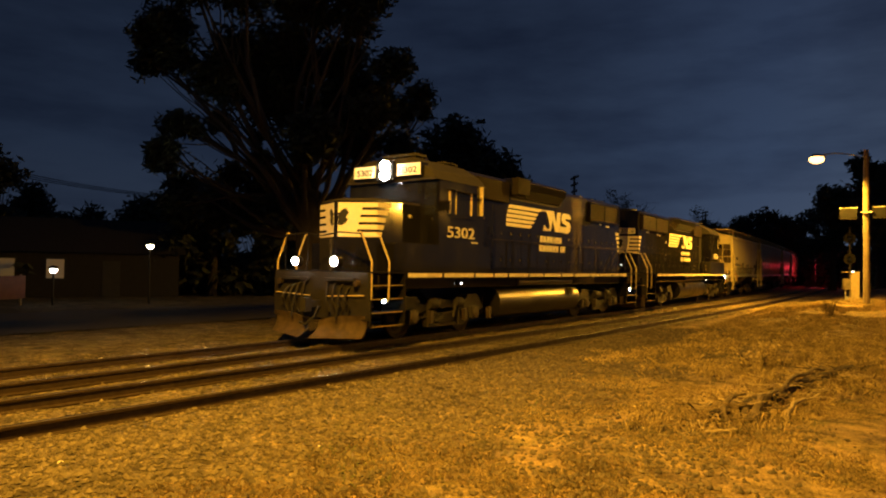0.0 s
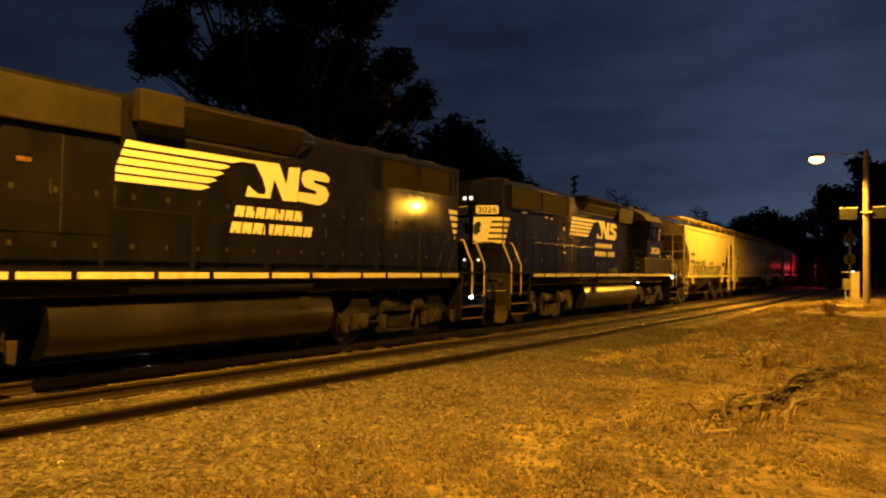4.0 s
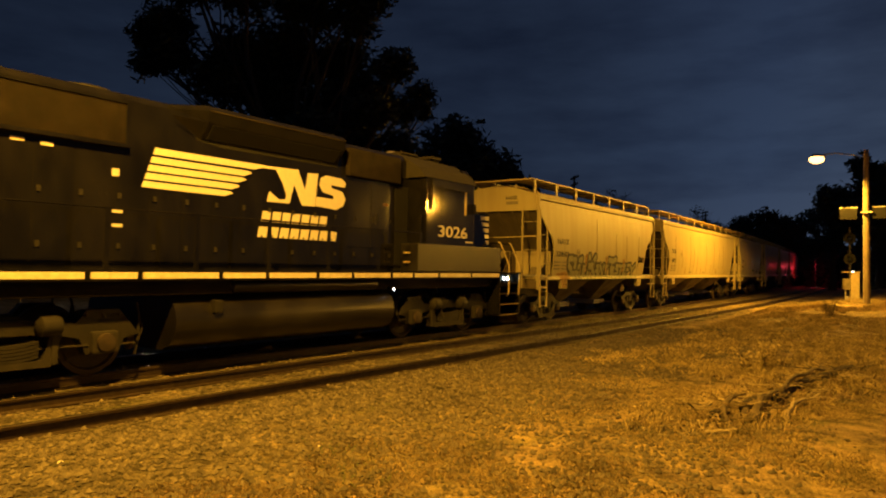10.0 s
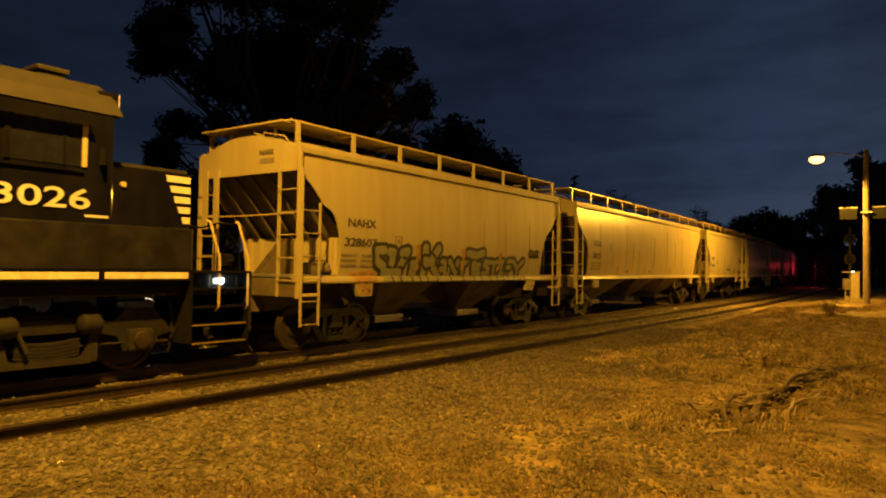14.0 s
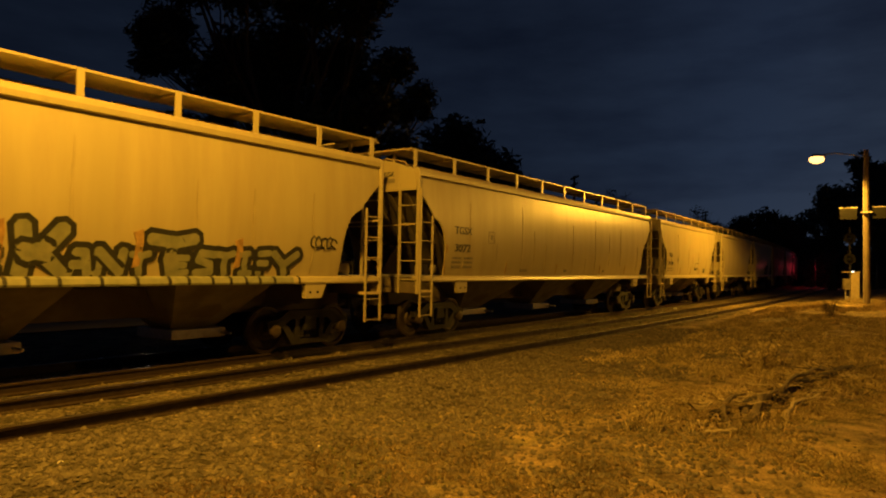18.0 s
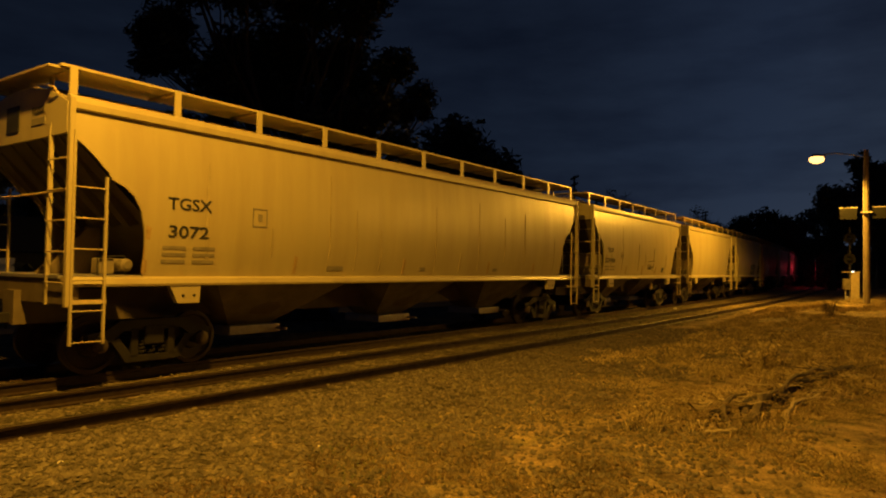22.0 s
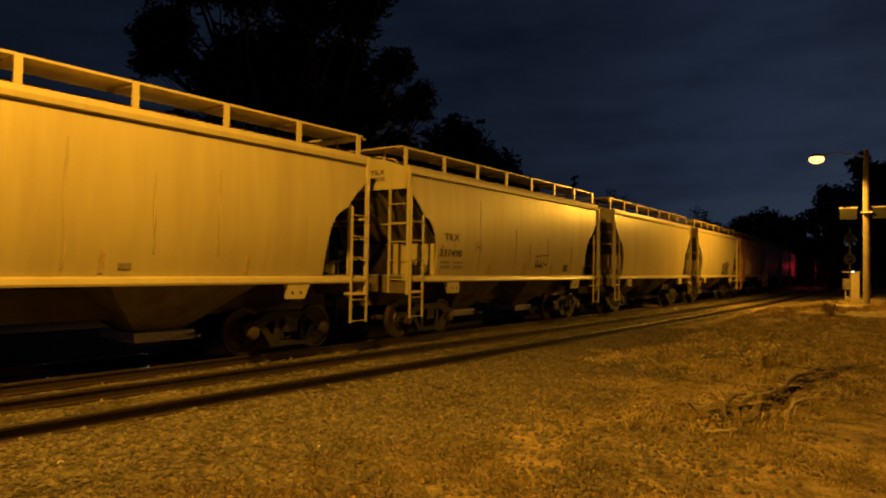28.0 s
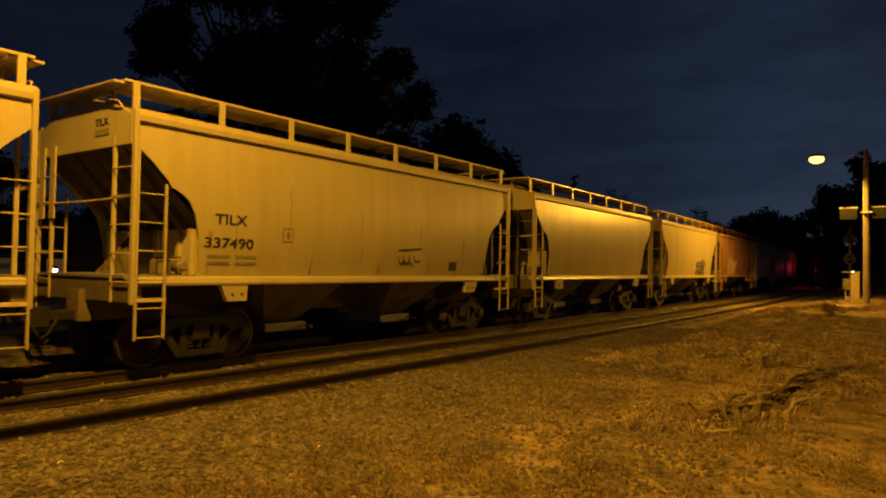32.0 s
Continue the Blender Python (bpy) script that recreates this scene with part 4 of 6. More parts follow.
def side_emblem(parent, side, y, start, rise):
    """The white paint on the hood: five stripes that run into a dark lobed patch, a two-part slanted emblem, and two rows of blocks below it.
    start is the lower end of the stripes."""
    w = 1 if side < 0 else -1
    lift = sorted((side * y, side * (y + 0.006)))

    def shape(name, pts):
        part(name, Shape().prism([(start + w * a, b + rise) for a, b in pts], *lift), BRIGHT, parent)

    for i, tip in enumerate((1.79, 1.94, 2.08, 2.21)):
        z = 2.975 + 0.139 * i
        shape("paint_stripe", [(0.34 * (z - 2.975), z), (tip - 0.19, z), (tip, z + 0.07), (tip - 0.09, z + 0.105), (0.34 * (z - 2.87), z + 0.105)])
    shape("paint_stripe", [(0.19, 3.535), (2.26, 3.545), (2.46, 3.60), (2.76, 3.605), (2.76, 3.655), (0.23, 3.65)])
    shape("emblem", [(2.74, 3.66), (3.35, 3.675), (3.55, 3.28), (3.615, 3.64), (3.90, 3.66), (3.83, 2.965), (3.47, 2.96), (3.25, 3.36), (3.14, 2.97), (2.566, 2.96), (2.63, 3.165),
                     (2.86, 3.03), (3.02, 3.04), (3.05, 3.12), (2.96, 3.34)])
    shape("emblem", [(3.85, 2.98), (4.45, 2.945), (4.66, 3.04), (4.73, 3.20), (4.62, 3.35), (4.30, 3.40), (4.29, 3.46), (4.70, 3.45), (4.74, 3.55), (4.60, 3.635), (4.15, 3.655), (3.98, 3.58),
                     (3.94, 3.42), (4.04, 3.29), (4.35, 3.24), (4.37, 3.165), (3.87, 3.175)])
    for z, n, x0, step in ((2.57, 7, 2.44, 0.252), (2.265, 8, 2.355, 0.268)):
        for i in range(n):
            a = x0 - 2 * rise + i * step * (1 - rise)
            shape("letter_block", [(a, z), (a + step * 0.30, z), (a + step * 0.33, z + 0.05), (a + step * 0.46, z + 0.05), (a + step * 0.43, z), (a + step * 0.80, z), (a + step * 0.97, z + 0.205), (a + step * 0.17, z + 0.205)])


def angled_paint(parent, corner, ridge, wrap, z0, z1):
    """White paint on an end of two angled faces that meet in the middle: five bars that wrap round the corner, and a solid patch with a dark lobed shape beside the ridge."""
    step = (z1 - z0) / 4.64
    way = 1 if ridge[0] > 0 else -1
    for k in (-1, 1):
        a, b = Vector((corner[0], k * corner[1], 0)), Vector((ridge[0], k * ridge[1], 0))
        length = (b - a).length
        d = (b - a) / length
        n = Vector((d.y, -d.x, 0))
        if n.x * way < 0:
            n = -n

        def face(name, pts, lift, material):
            m = len(pts)
            out = [a + d * u + n * lift + Vector((0, 0, z)) for u, z in pts]
            back = [p - n * (lift + 0.004) for p in out]
            part(name, Shape().add(out + back, [tuple(range(m)), tuple(range(2 * m - 1, m - 1, -1))] + [(i, i + m, (i + 1) % m + m, (i + 1) % m) for i in range(m)]), material, parent)

        for i in range(5):
            z, h = z0 + i * step, step * 0.64
            cut = 0.58 - 0.05 * i
            face("paint_stripe", [(0.0, z), (cut * length, z), (cut * length - 0.02, z + h), (0.0, z + h)], 0.006, BRIGHT)
            e = wrap * (0.35 + 0.65 * i / 4)
            xs = [(a.x, z), (a.x - way * (e - 0.03), z), (a.x - way * e, z + h), (a.x, z + h)]
            part("paint_stripe", Shape().prism(xs, *sorted((k * corner[1], k * (corner[1] + 0.006)))), BRIGHT, parent)
        top = z0 + 4.64 * step
        face("paint_patch", [(0.545 * length, z0), (length, z0), (length, top), (0.36 * length, top)], 0.007, BRIGHT)
        w = length
        face("dark_shape", [(0.90 * w, z0 + step * 1.5), (0.80 * w, z0 + step * 1.9), (0.74 * w, z0 + step * 2.4), (0.80 * w, z0 + step * 2.6), (0.72 * w, z0 + step * 3.3), (0.80 * w, z0 + step * 3.9), (0.90 * w, z0 + step * 3.7), (0.995 * w, z0 + step * 3.2), (0.995 * w, z0 + step * 1.6)], 0.010, DARK)


def locomotive(number, label, centre, turn, emblem, lit, radiator_len):
    """A four-axle hood locomotive, cab towards -x in its own space."""
    lo = thing("locomotive", label, "locomotive", pose(centre, YC, 0, 0, 0, turn), "locomotives at the head of the train")
    # frame, pilot and steps
    part("underframe", Shape().box(-8.4, 8.4, -1.35, 1.35, 1.22, 1.58, 0.03), BLACK, lo)
    part("walkway", Shape().box(-8.42, 8.42, -1.53, 1.53, 1.585, 1.625), BLACK, lo)
    for k in (-1, 1):
        part("side_sill", Shape().box(-7.2, 7.2, *sorted((k * 1.45, k * 1.55)), 1.46, 1.62), BLACK, lo)
        x = -7.15
        rnd = random.Random(5)
        while x < 7.1:
            d = min(rnd.choice((1.0, 1.25, 1.45, 0.8)), 7.15 - x)
            part("sill_stripe", Shape().box(x, x + d - 0.09, *sorted((k * 1.551, k * 1.557)), 1.495, 1.595), STRIPE, lo)
            x += d
        for e in (-1, 1):
            # step well with four treads, side grab bars
            well = part("step_well", Shape().box(*sorted((e * 7.22, e * 7.26)), *sorted((k * 0.85, k * 1.53)), 0.42, 1.58), BLACK, lo)
            part("well_side", Shape().box(*sorted((e * 8.36, e * 8.40)), *sorted((k * 0.85, k * 1.50)), 0.42, 1.58), BLACK, well)
            for j in range(4):
                z = 0.40 + j * 0.30
                part("step", Shape().box(*sorted((e * 7.26, e * 8.36)), *sorted((k * (1.02 - 0.0 * j), k * 1.50)), z, z + 0.03), BLACK, well)
                if j < 2 or (lit and e < 0):
                    part("step_edge", Shape().box(*sorted((e * 7.28, e * 8.34)), *sorted((k * 1.501, k * 1.510)), z + 0.004, z + 0.028), STEPYELLOW, well)
            for gx in (7.78, 8.37):
                part("grab_bar", Shape().tube([(e * (gx - 0.03), k * 1.44, 0.94), (e * gx, k * 1.50, 1.02), (e * gx, k * 1.50, 1.84), (e * gx, k * 1.20, 2.47), (e * gx, k * 1.12, 2.50)], 0.021, 6), GRAB, lo, smooth=True)
            drop = 0.47 if lit else 0.0
            if k == (-1 if lit else 1) and (lit or e < 0):
                part("step_light", Shape().lathe([(1.40 - drop, 0.03), (1.43 - drop, 0.04), (1.49 - drop, 0.04)], (e * 7.86, k * 1.42, 0), "z", 12), STEPLIGHT, lo, "lit white step light")
        gl = part("ground_light", Shape().lathe([(k * 1.30, 0.05), (k * 1.42, 0.05), (k * 1.45, 0.03)], (-4.78 if lit else -2.7, 0, 1.34 if lit else 1.24), "y", 12), GRIME, lo)
        part("lens", Shape().lathe([(k * 1.452, 0.028), (k * 1.462, 0.02)], (-4.78 if lit else -2.7, 0, 1.33 if lit else 1.23), "y", 12), GROUNDLIGHT, gl, "small lit white lens")
        # handrail with stanchions beside the long hood
        rail = part("handrail", Shape().tube([(-3.6, k * 1.50, 2.55), (7.0, k * 1.50, 2.55)], 0.016, 6), BLACK, lo)
        for i in range(8):
            xs = -3.6 + i * 10.6 / 7
            part("stanchion", Shape().box(xs - 0.035, xs + 0.035, *sorted((k * 1.49, k * 1.52)), 1.62, 2.56), BLACK, lo)
    for e in (-1, 1):
        part("pilot_plate", Shape().box(*sorted((e * 8.38, e * 8.46)), -1.5, 1.5, 0.55, 1.60, 0.02), GRIME, lo)
        for k in (-1, 1):
            blade_shape, cols = Shape(), 8
            for lift in (0.0, 0.03):
                for j in range(cols):
                    w = j / (cols - 1)
                    y = k * (0.16 + 1.26 * w)
                    for r in range(5):
                        u = r / 4
                        x = 8.50 + 0.10 * u * u + (0.34 * (1 - w) ** 1.3) * (0.4 + 0.6 * u) - 0.10 * math.sin(math.pi * u)
                        z = (0.66 - 0.16 * (1 - w) ** 3) * (1 - u) + (0.13 + 0.05 * w) * u
                        blade_shape.v.append((e * (x - lift), y, z))
            n = cols * 5
            for j in range(cols - 1):
                for r in range(4):
                    q = (j * 5 + r, j * 5 + r + 1, j * 5 + r + 6, j * 5 + r + 5)
                    blade_shape.f += [q, tuple(n + i for i in reversed(q))]
                for r in (0, 4):
                    blade_shape.f.append((j * 5 + r, j * 5 + r + 5, n + j * 5 + r + 5, n + j * 5 + r))
            for j in (0, cols - 1):
                blade_shape.f += [(j * 5 + r, j * 5 + r + 1, n + j * 5 + r + 1, n + j * 5 + r) for r in range(4)]
            part("plow_blade", blade_shape, PLOW, lo, "rusty curved plow blade", smooth=True)
        coupler(lo, e * 8.86, e)
        part("end_rail", Shape().tube([(e * 8.40, -1.2, 2.45), (e * 8.40, -0.55, 2.5), (e * 8.40, 0, 2.42), (e * 8.40, 0.55, 2.5), (e * 8.40, 1.2, 2.45)], 0.018, 6), BLACK, lo)
        for y in (-1.2, -0.45, 0.45, 1.2):
            part("end_stanchion", Shape().tube([(e * 8.40, y, 1.6), (e * 8.40, y, 2.47)], 0.016, 6), BLACK, lo)
        for k in (-1, 1):
            part("air_hose", Shape().tube([(e * 8.46, k * 0.7, 1.1), (e * 8.60, k * 0.72, 0.8), (e * 8.64, k * 0.7, 0.55)], 0.02, 6), DARK, lo)
            for j in range(4):
                y = k * (0.34 + 0.2 * j)
                part("control_hose", Shape().tube([(e * 8.46, y, 1.42 - 0.05 * j), (e * 8.58, y + k * 0.02, 1.36 - 0.06 * j), (e * (8.62 + 0.02 * j), y + k * 0.05, 1.0), (e * 8.55, y + k * 0.09, 0.72 + 0.04 * j), (e * 8.52, y + k * 0.03, 0.66)], 0.024, 6), GRIME, lo)
            part("hose_bracket", Shape().box(*sorted((e * 8.46, e * 8.56)), *sorted((k * 0.28, k * 1.15)), 1.40, 1.47, 0.01), GRIME, lo)
            part("cable_socket", Shape().lathe([(0.0, 0.07), (0.10, 0.075), (0.12, 0.04)], (e * 8.46 - (0.12 if e < 0 else 0.0), k * 1.22, 1.36), "x", 12), STEEL, lo)
            for h in range(2):
                part("uncoupling_lever", Shape().tube([(e * 8.50, k * 0.25, 1.05), (e * 8.50, k * 1.40, 1.1)], 0.014, 5), GRAB, lo) if h == 0 else None
            lamp = part("ditch_light", Shape().lathe([(0, 0.10), (0.12, 0.115), (0.16, 0.115)], (e * 8.46 - (0.16 if e < 0 else 0), k * 0.62, 1.83), "x", 16), BLACK, lo)
            part("lens", Shape().lathe([(0, 0.098), (0.02, 0.09)], (e * 8.46 + (-0.18 if e < 0 else 0.162), k * 0.62, 1.83), "x", 18),
                 DITCH if lit and e < 0 else GLASS, lamp)
    # fuel tank and air reservoirs
    tank = [(y, z) for y, z in [(-1.02, 0.30), (-1.30, 0.42), (-1.42, 0.62), (-1.44, 0.82), (-1.36, 1.06), (-1.18, 1.18), (1.18, 1.18), (1.36, 1.06), (1.44, 0.82), (1.42, 0.62), (1.30, 0.42), (1.02, 0.30)]]
    part("fuel_tank", Shape().prism(tank, -2.75, 2.75, "x"), TANK, lo, smooth=True)
    for k in (-1, 1):
        part("air_reservoir", Shape().lathe([(-1.95, 0.05), (-1.9, 0.12), (1.9, 0.12), (1.95, 0.05)], (-0.3 * k, k * 1.30, 1.34), "x", 16), TANK, lo, smooth=True)
        part("filler_cap", Shape().box(1.9, 2.06, *sorted((k * 1.35, k * 1.5)), 0.9, 1.12, 0.02), GRIME, lo)
    engine_truck(lo, -5.18)
    engine_truck(lo, 5.18)
    # short hood
    part("short_hood", Shape().prism([(-5.9, -0.93), (-7.55, -0.93), (-7.96, -0.07), (-7.96, 0.07), (-7.55, 0.93), (-5.9, 0.93)], 1.62, 3.27, "z"), BLACK, lo)
    part("hood_lid", Shape().prism([(-5.9, -0.90), (-7.50, -0.90), (-7.88, 0), (-7.50, 0.90), (-5.9, 0.90)], 3.27, 3.33, "z"), DUSTY, lo)
    angled_paint(lo, (-7.55, 0.93), (-7.96, 0.07), 0.46, 2.42, 3.22)
    for k in (-1, 1):
        part("nose_box", Shape().box(-7.24, -3.46, *sorted((k * 1.0, k * 1.535)), 1.63, 2.30, 0.02), BLACK if lit else BATTERYBOX, lo)
    # cab
    roof = [(-1.52, 3.92), (-1.30, 4.18), (-0.75, 4.50), (0.75, 4.50), (1.30, 4.18), (1.52, 3.92)]
    cab = part("cab", Shape().box(-5.9, -3.8, -1.5, 1.5, 1.63, 3.94, 0.02), BLACK, lo)
    part("cab_roof", Shape().prism(roof, -6.02, -3.72, "x"), DUSTY, lo)
    vent = part("roof_vent", Shape().box(-5.62, -5.22, -0.52, 0.52, 4.49, 4.60, 0.02), DUSTY, lo)
    part("vent_cap", Shape().box(-5.66, -5.18, -0.58, 0.58, 4.615, 4.70, 0.03), DUSTY, vent)
    hatch = part("roof_hatch", Shape().box(-4.62, -3.78, -0.62, 0.62, 4.47, 4.56, 0.02), DUSTY, lo)
    part("hatch_rim", Shape().box(-4.50, -3.86, -0.66, 0.66, 4.57, 4.62, 0.015), DUSTY, hatch)
    part("antenna_dome", Shape().lathe([(4.62, 0.16), (4.66, 0.14), (4.70, 0.08), (4.71, 0.02)], (-4.1, 0.1, 0), "z", 16), GALV, hatch, smooth=True)
    part("horn", Shape().lathe([(-0.2, 0.03), (0.05, 0.045), (0.2, 0.10)], (-5.2, -0.4, 4.55), "x", 10), GALV, lo)
    for k in (-1, 1):
        w = part("cab_window", Shape().box(-5.46, -4.46, *sorted((k * 1.50, k * 1.512)), 3.10, 3.68), GLASS, lo, "dark sliding cab window")
        for a, b, c, d in ((-5.50, -5.43, 3.10, 3.70), (-4.50, -4.43, 3.10, 3.70), (-5.20, -5.17, 3.10, 3.70)):
            part("window_post", Shape().box(a, b, *sorted((k * 1.505, k * 1.53)), c, d), GRAB if lit or a < -5.45 else BLACK, w)
        part("window_sill", Shape().box(-5.46, -4.32, *sorted((k * 1.505, k * 1.545)), 3.02, 3.06), BLACK, w)
        part("window_hood", Shape().box(-5.55, -4.22, *sorted((k * 1.50, k * 1.66)), 3.68, 3.70), BLACK, w)
        lettering(number, 0.40, WHITE, facing(-4.92, k * 1.516, 2.50, k), lo, "road_number", "white painted number", 1.27)
        bars(lo, [(-4.42, -4.08, 2.385, 0.035) if k < 0 else (-5.84, -5.50, 2.385, 0.035)], 1.502, WHITE, "small_print", k)
        part("door_step_mark", Shape().box(-4.7, -4.55, *sorted((k * 1.502, k * 1.507)), 2.02, 2.07), WHITE, lo)
        part("mirror", Shape().box(-5.72, -5.68, *sorted((k * 1.52, k * 1.68)), 3.15, 3.4), BLACK, lo)
        part("wind_deflector", Shape().box(-4.02, -3.96, *sorted((k * 1.50, k * 1.58)), 3.14, 3.92), GRAB if lit else BLACK, lo)
        part("marker_light", Shape().lathe([(k * 0.935, 0.05), (k * 0.97, 0.045)], (-6.35, 0, 2.98), "y", 10), GRAB, lo)
        for z in (1.84, 2.06):
            part("body_step", Shape().box(-3.62, -3.36, *sorted((k * 1.18, k * 1.30)), z, z + 0.035), GRAB, lo)
        part("step_side", Shape().box(-3.66, -3.62, *sorted((k * 1.0, k * 1.32)), 1.62, 2.12), BLACK, lo)
        part("cab_grab", Shape().tube([(-3.72, k * 1.42, 2.0), (-3.72, k * 1.42, 3.0)], 0.016, 6), GRAB if lit else BLACK, lo)
    for y in (-0.95, 0.05):
        part("windshield", Shape().box(-5.915, -5.90, y, y + 0.9, 3.42, 3.86), GLASS, lo)
    for y in (-1.42, 1.06):
        part("side_windshield", Shape().box(-5.915, -5.90, y, y + 0.36, 3.05, 3.85), GLASS, lo)
    brow = part("light_housing", Shape().box(-6.16, -5.85, -1.12, 1.12, 4.02, 4.36, 0.03), BLACK, lo)
    for k in (-1, 1):
        part("number_board", Shape().box(-6.175, -6.16, *sorted((k * 0.36, k * 1.10)), 4.04, 4.34), BOARDLIT if lit else WHITE, brow)
        bars_m = pose(-6.18, k * 0.72, 4.10, 90, 0, -90)
        lettering(number, 0.22, LETTER, bars_m, lo, "board_number", "black number on the board", 0.55)
    part("headlight_rim", Shape().box(-6.21, -6.16, -0.30, 0.30, 3.94, 4.44, 0.03), BLACK, brow)
    for z in (4.07, 4.31):
        part("headlight", Shape().lathe([(0, 0.135), (-0.05, 0.13), (-0.09, 0.08), (-0.10, 0.02)], (-6.21, 0, z), "x", 20), HEAD if lit else GLASS, brow, "lit headlight lens" if lit else "", True)
    # long hood
    hood = [(-0.92, 1.62), (-0.92, 4.34), (-0.80, 4.46), (0.80, 4.46), (0.92, 4.34), (0.92, 1.62)]
    part("long_hood", Shape().prism(hood, -3.8, 7.25, "x"), BLACK, lo)
    tail = Shape()
    tail.prism([(7.25, -0.92), (7.88, -0.92), (8.22, -0.08), (8.22, 0.08), (7.88, 0.92), (7.25, 0.92)], 1.62, 4.42, "z")
    part("hood_end", tail, BLACK, lo)
    angled_paint(lo, (7.88, 0.92), (8.22, 0.08), 0.42, 2.48, 3.28)
    for k in (-1, 1):
        # number board on the angled face, and a paler rod for the highlight along the corner
        bm = Matrix.Translation((8.06, k * 0.47, 3.37)) @ Matrix.Rotation(math.atan2(0.34 * k, 0.84), 4, "Z") @ pose(0, 0, 0, 90, 0, 90)
        nb = part("number_board", Shape().prism([(-0.35, 0.05), (-0.31, 0.0), (0.31, 0.0), (0.35, 0.05), (0.35, 0.21), (0.31, 0.26), (-0.31, 0.26), (-0.35, 0.21)], 0.0, 0.03, "z"), BRIGHT, lo, "cream number board")
        nb.matrix_local = bm
        lettering(number, 0.26, LETTER, bm @ pose(0, 0.04, 0.036), lo, "board_number", "black number on the board", 0.58)
        part("corner_bead", Shape().tube([(7.88, k * 0.92, 1.66), (7.88, k * 0.92, 4.42)], 0.018, 6), GRILLE, lo)
        part("end_handhold", Shape().tube([(8.0, k * 0.70, 2.54), (8.07, k * 0.74, 2.52), (8.20, k * 0.42, 2.52), (8.14, k * 0.38, 2.54)], 0.012, 5), BLACK, lo)
        part("end_lamp", Shape().lathe([(0.0, 0.04), (0.04, 0.03)], (8.18, k * 0.25, 1.98), "x", 10), GLASS if lit else glow("dim_headlight_glass", (0.95, 1.0, 0.95), 1.3), lo)
        # hood doors, each a raised panel
        x = -3.6
        while x < 7.0:
            part("hood_door", Shape().box(x, x + 0.56, *sorted((k * 0.92, k * 0.936)), 1.75, 2.98 if x < 3.0 else 3.45, 0.0), BLACK, lo)
            for z in (1.95, 2.75):
                part("door_latch", Shape().box(x + 0.46, x + 0.52, *sorted((k * 0.936, k * 0.955)), z, z + 0.09), GRIME, lo)
            x += 0.60
        # radiator grilles with shutters
        g1 = 7.54
        g0 = g1 - radiator_len
        gr = part("radiator_grille", Shape().box(g0, g1, *sorted((k * 0.92, k * 1.00)), 3.60, 4.28, 0.01), GRILLE, lo, "dusty radiator intake mesh")
        for a, b, c, d in ((g0, g1, 3.56, 3.62), (g0, g1, 4.26, 4.32), (g0, g0 + 0.06, 3.62, 4.26), (g1 - 0.06, g1, 3.62, 4.26), ((g0 + g1) / 2 - 0.02, (g0 + g1) / 2 + 0.02, 3.62, 4.26)):
            part("grille_frame", Shape().box(a, b, *sorted((k * 0.93, k * 1.03)), c, d), BLACK, gr)
        for i in range(22):
            z = 3.64 + i * 0.028
            part("mesh_bar", Shape().box(g0 + 0.06, g1 - 0.06, *sorted((k * 0.995, k * 1.008)), z, z + 0.012), GRILLE, gr)
        # dynamic brake opening, its shade a flat dark plate, with hood, and blower housing behind the cab
        part("brake_intake", Shape().prism([(-1.34, 3.86), (-1.34, 4.22), (2.55, 4.26), (2.1, 3.90), (1.6, 3.84)], *sorted((k * 0.921, k * 0.928))), DARK, lo)
        full = [(k * 0.90, 3.92), (k * 0.94, 3.92), (k * 1.18, 4.20), (k * 1.22, 4.40), (k * 1.12, 4.50), (k * 0.72, 4.54), (k * 0.72, 4.40)]
        flat = [(k * 0.90, 4.14), (k * 0.925, 4.16), (k * 0.93, 4.26), (k * 0.93, 4.36), (k * 0.90, 4.43), (k * 0.72, 4.47), (k * 0.72, 4.40)]
        hull, n = Shape(), len(full)
        for x, ring in ((-1.46, flat), (-1.30, full), (2.05, full), (2.62, flat)):
            hull.v += [(x, a, b) for a, b in ring]
        hull.f = [(q * n + i, q * n + (i + 1) % n, q * n + n + (i + 1) % n, q * n + n + i) for q in range(3) for i in range(n)] + [tuple(range(n)), tuple(range(3 * n, 4 * n))]
        part("brake_housing", hull, BLACK, lo)
        part("housing_edge", Shape().box(-1.30, 2.06, *sorted((k * 1.17, k * 1.226)), 4.385, 4.415), GRILLE, lo)
        # Dark strip in place of the shaded mouth under the housing.
        part("intake_mouth", Shape().prism([(k * 0.965, 3.95), (k * 1.155, 4.17), (k * 1.165, 4.165), (k * 0.975, 3.945)], -0.45 if lit else -1.2, 1.95, "x"), DARK, lo)
        if lit:
            part("intake_panel", Shape().box(-1.40, -0.62, *sorted((k * 1.0, k * 1.235)), 4.00, 4.52, 0.02), GRILLE, lo, "dusty panel on the intake housing")
        part("blower_housing", Shape().box(-3.38, -1.6, *sorted((k * 0.92, k * 1.05)), 3.72, 4.34, 0.03), GRILLE, lo)
        # A thin dark plate stands in for the shade of the gap behind the cab.
        part("door_recess", Shape().box(-3.79, -3.30, *sorted((k * 0.92, k * 0.942)), 1.64, 3.68, 0.0), DARK, lo)
        door = part("cabinet_door", Shape().box(-3.24, -1.62, *sorted((k * 0.92, k * 0.950)), 2.16, 3.64, 0.008), BLACK, lo)
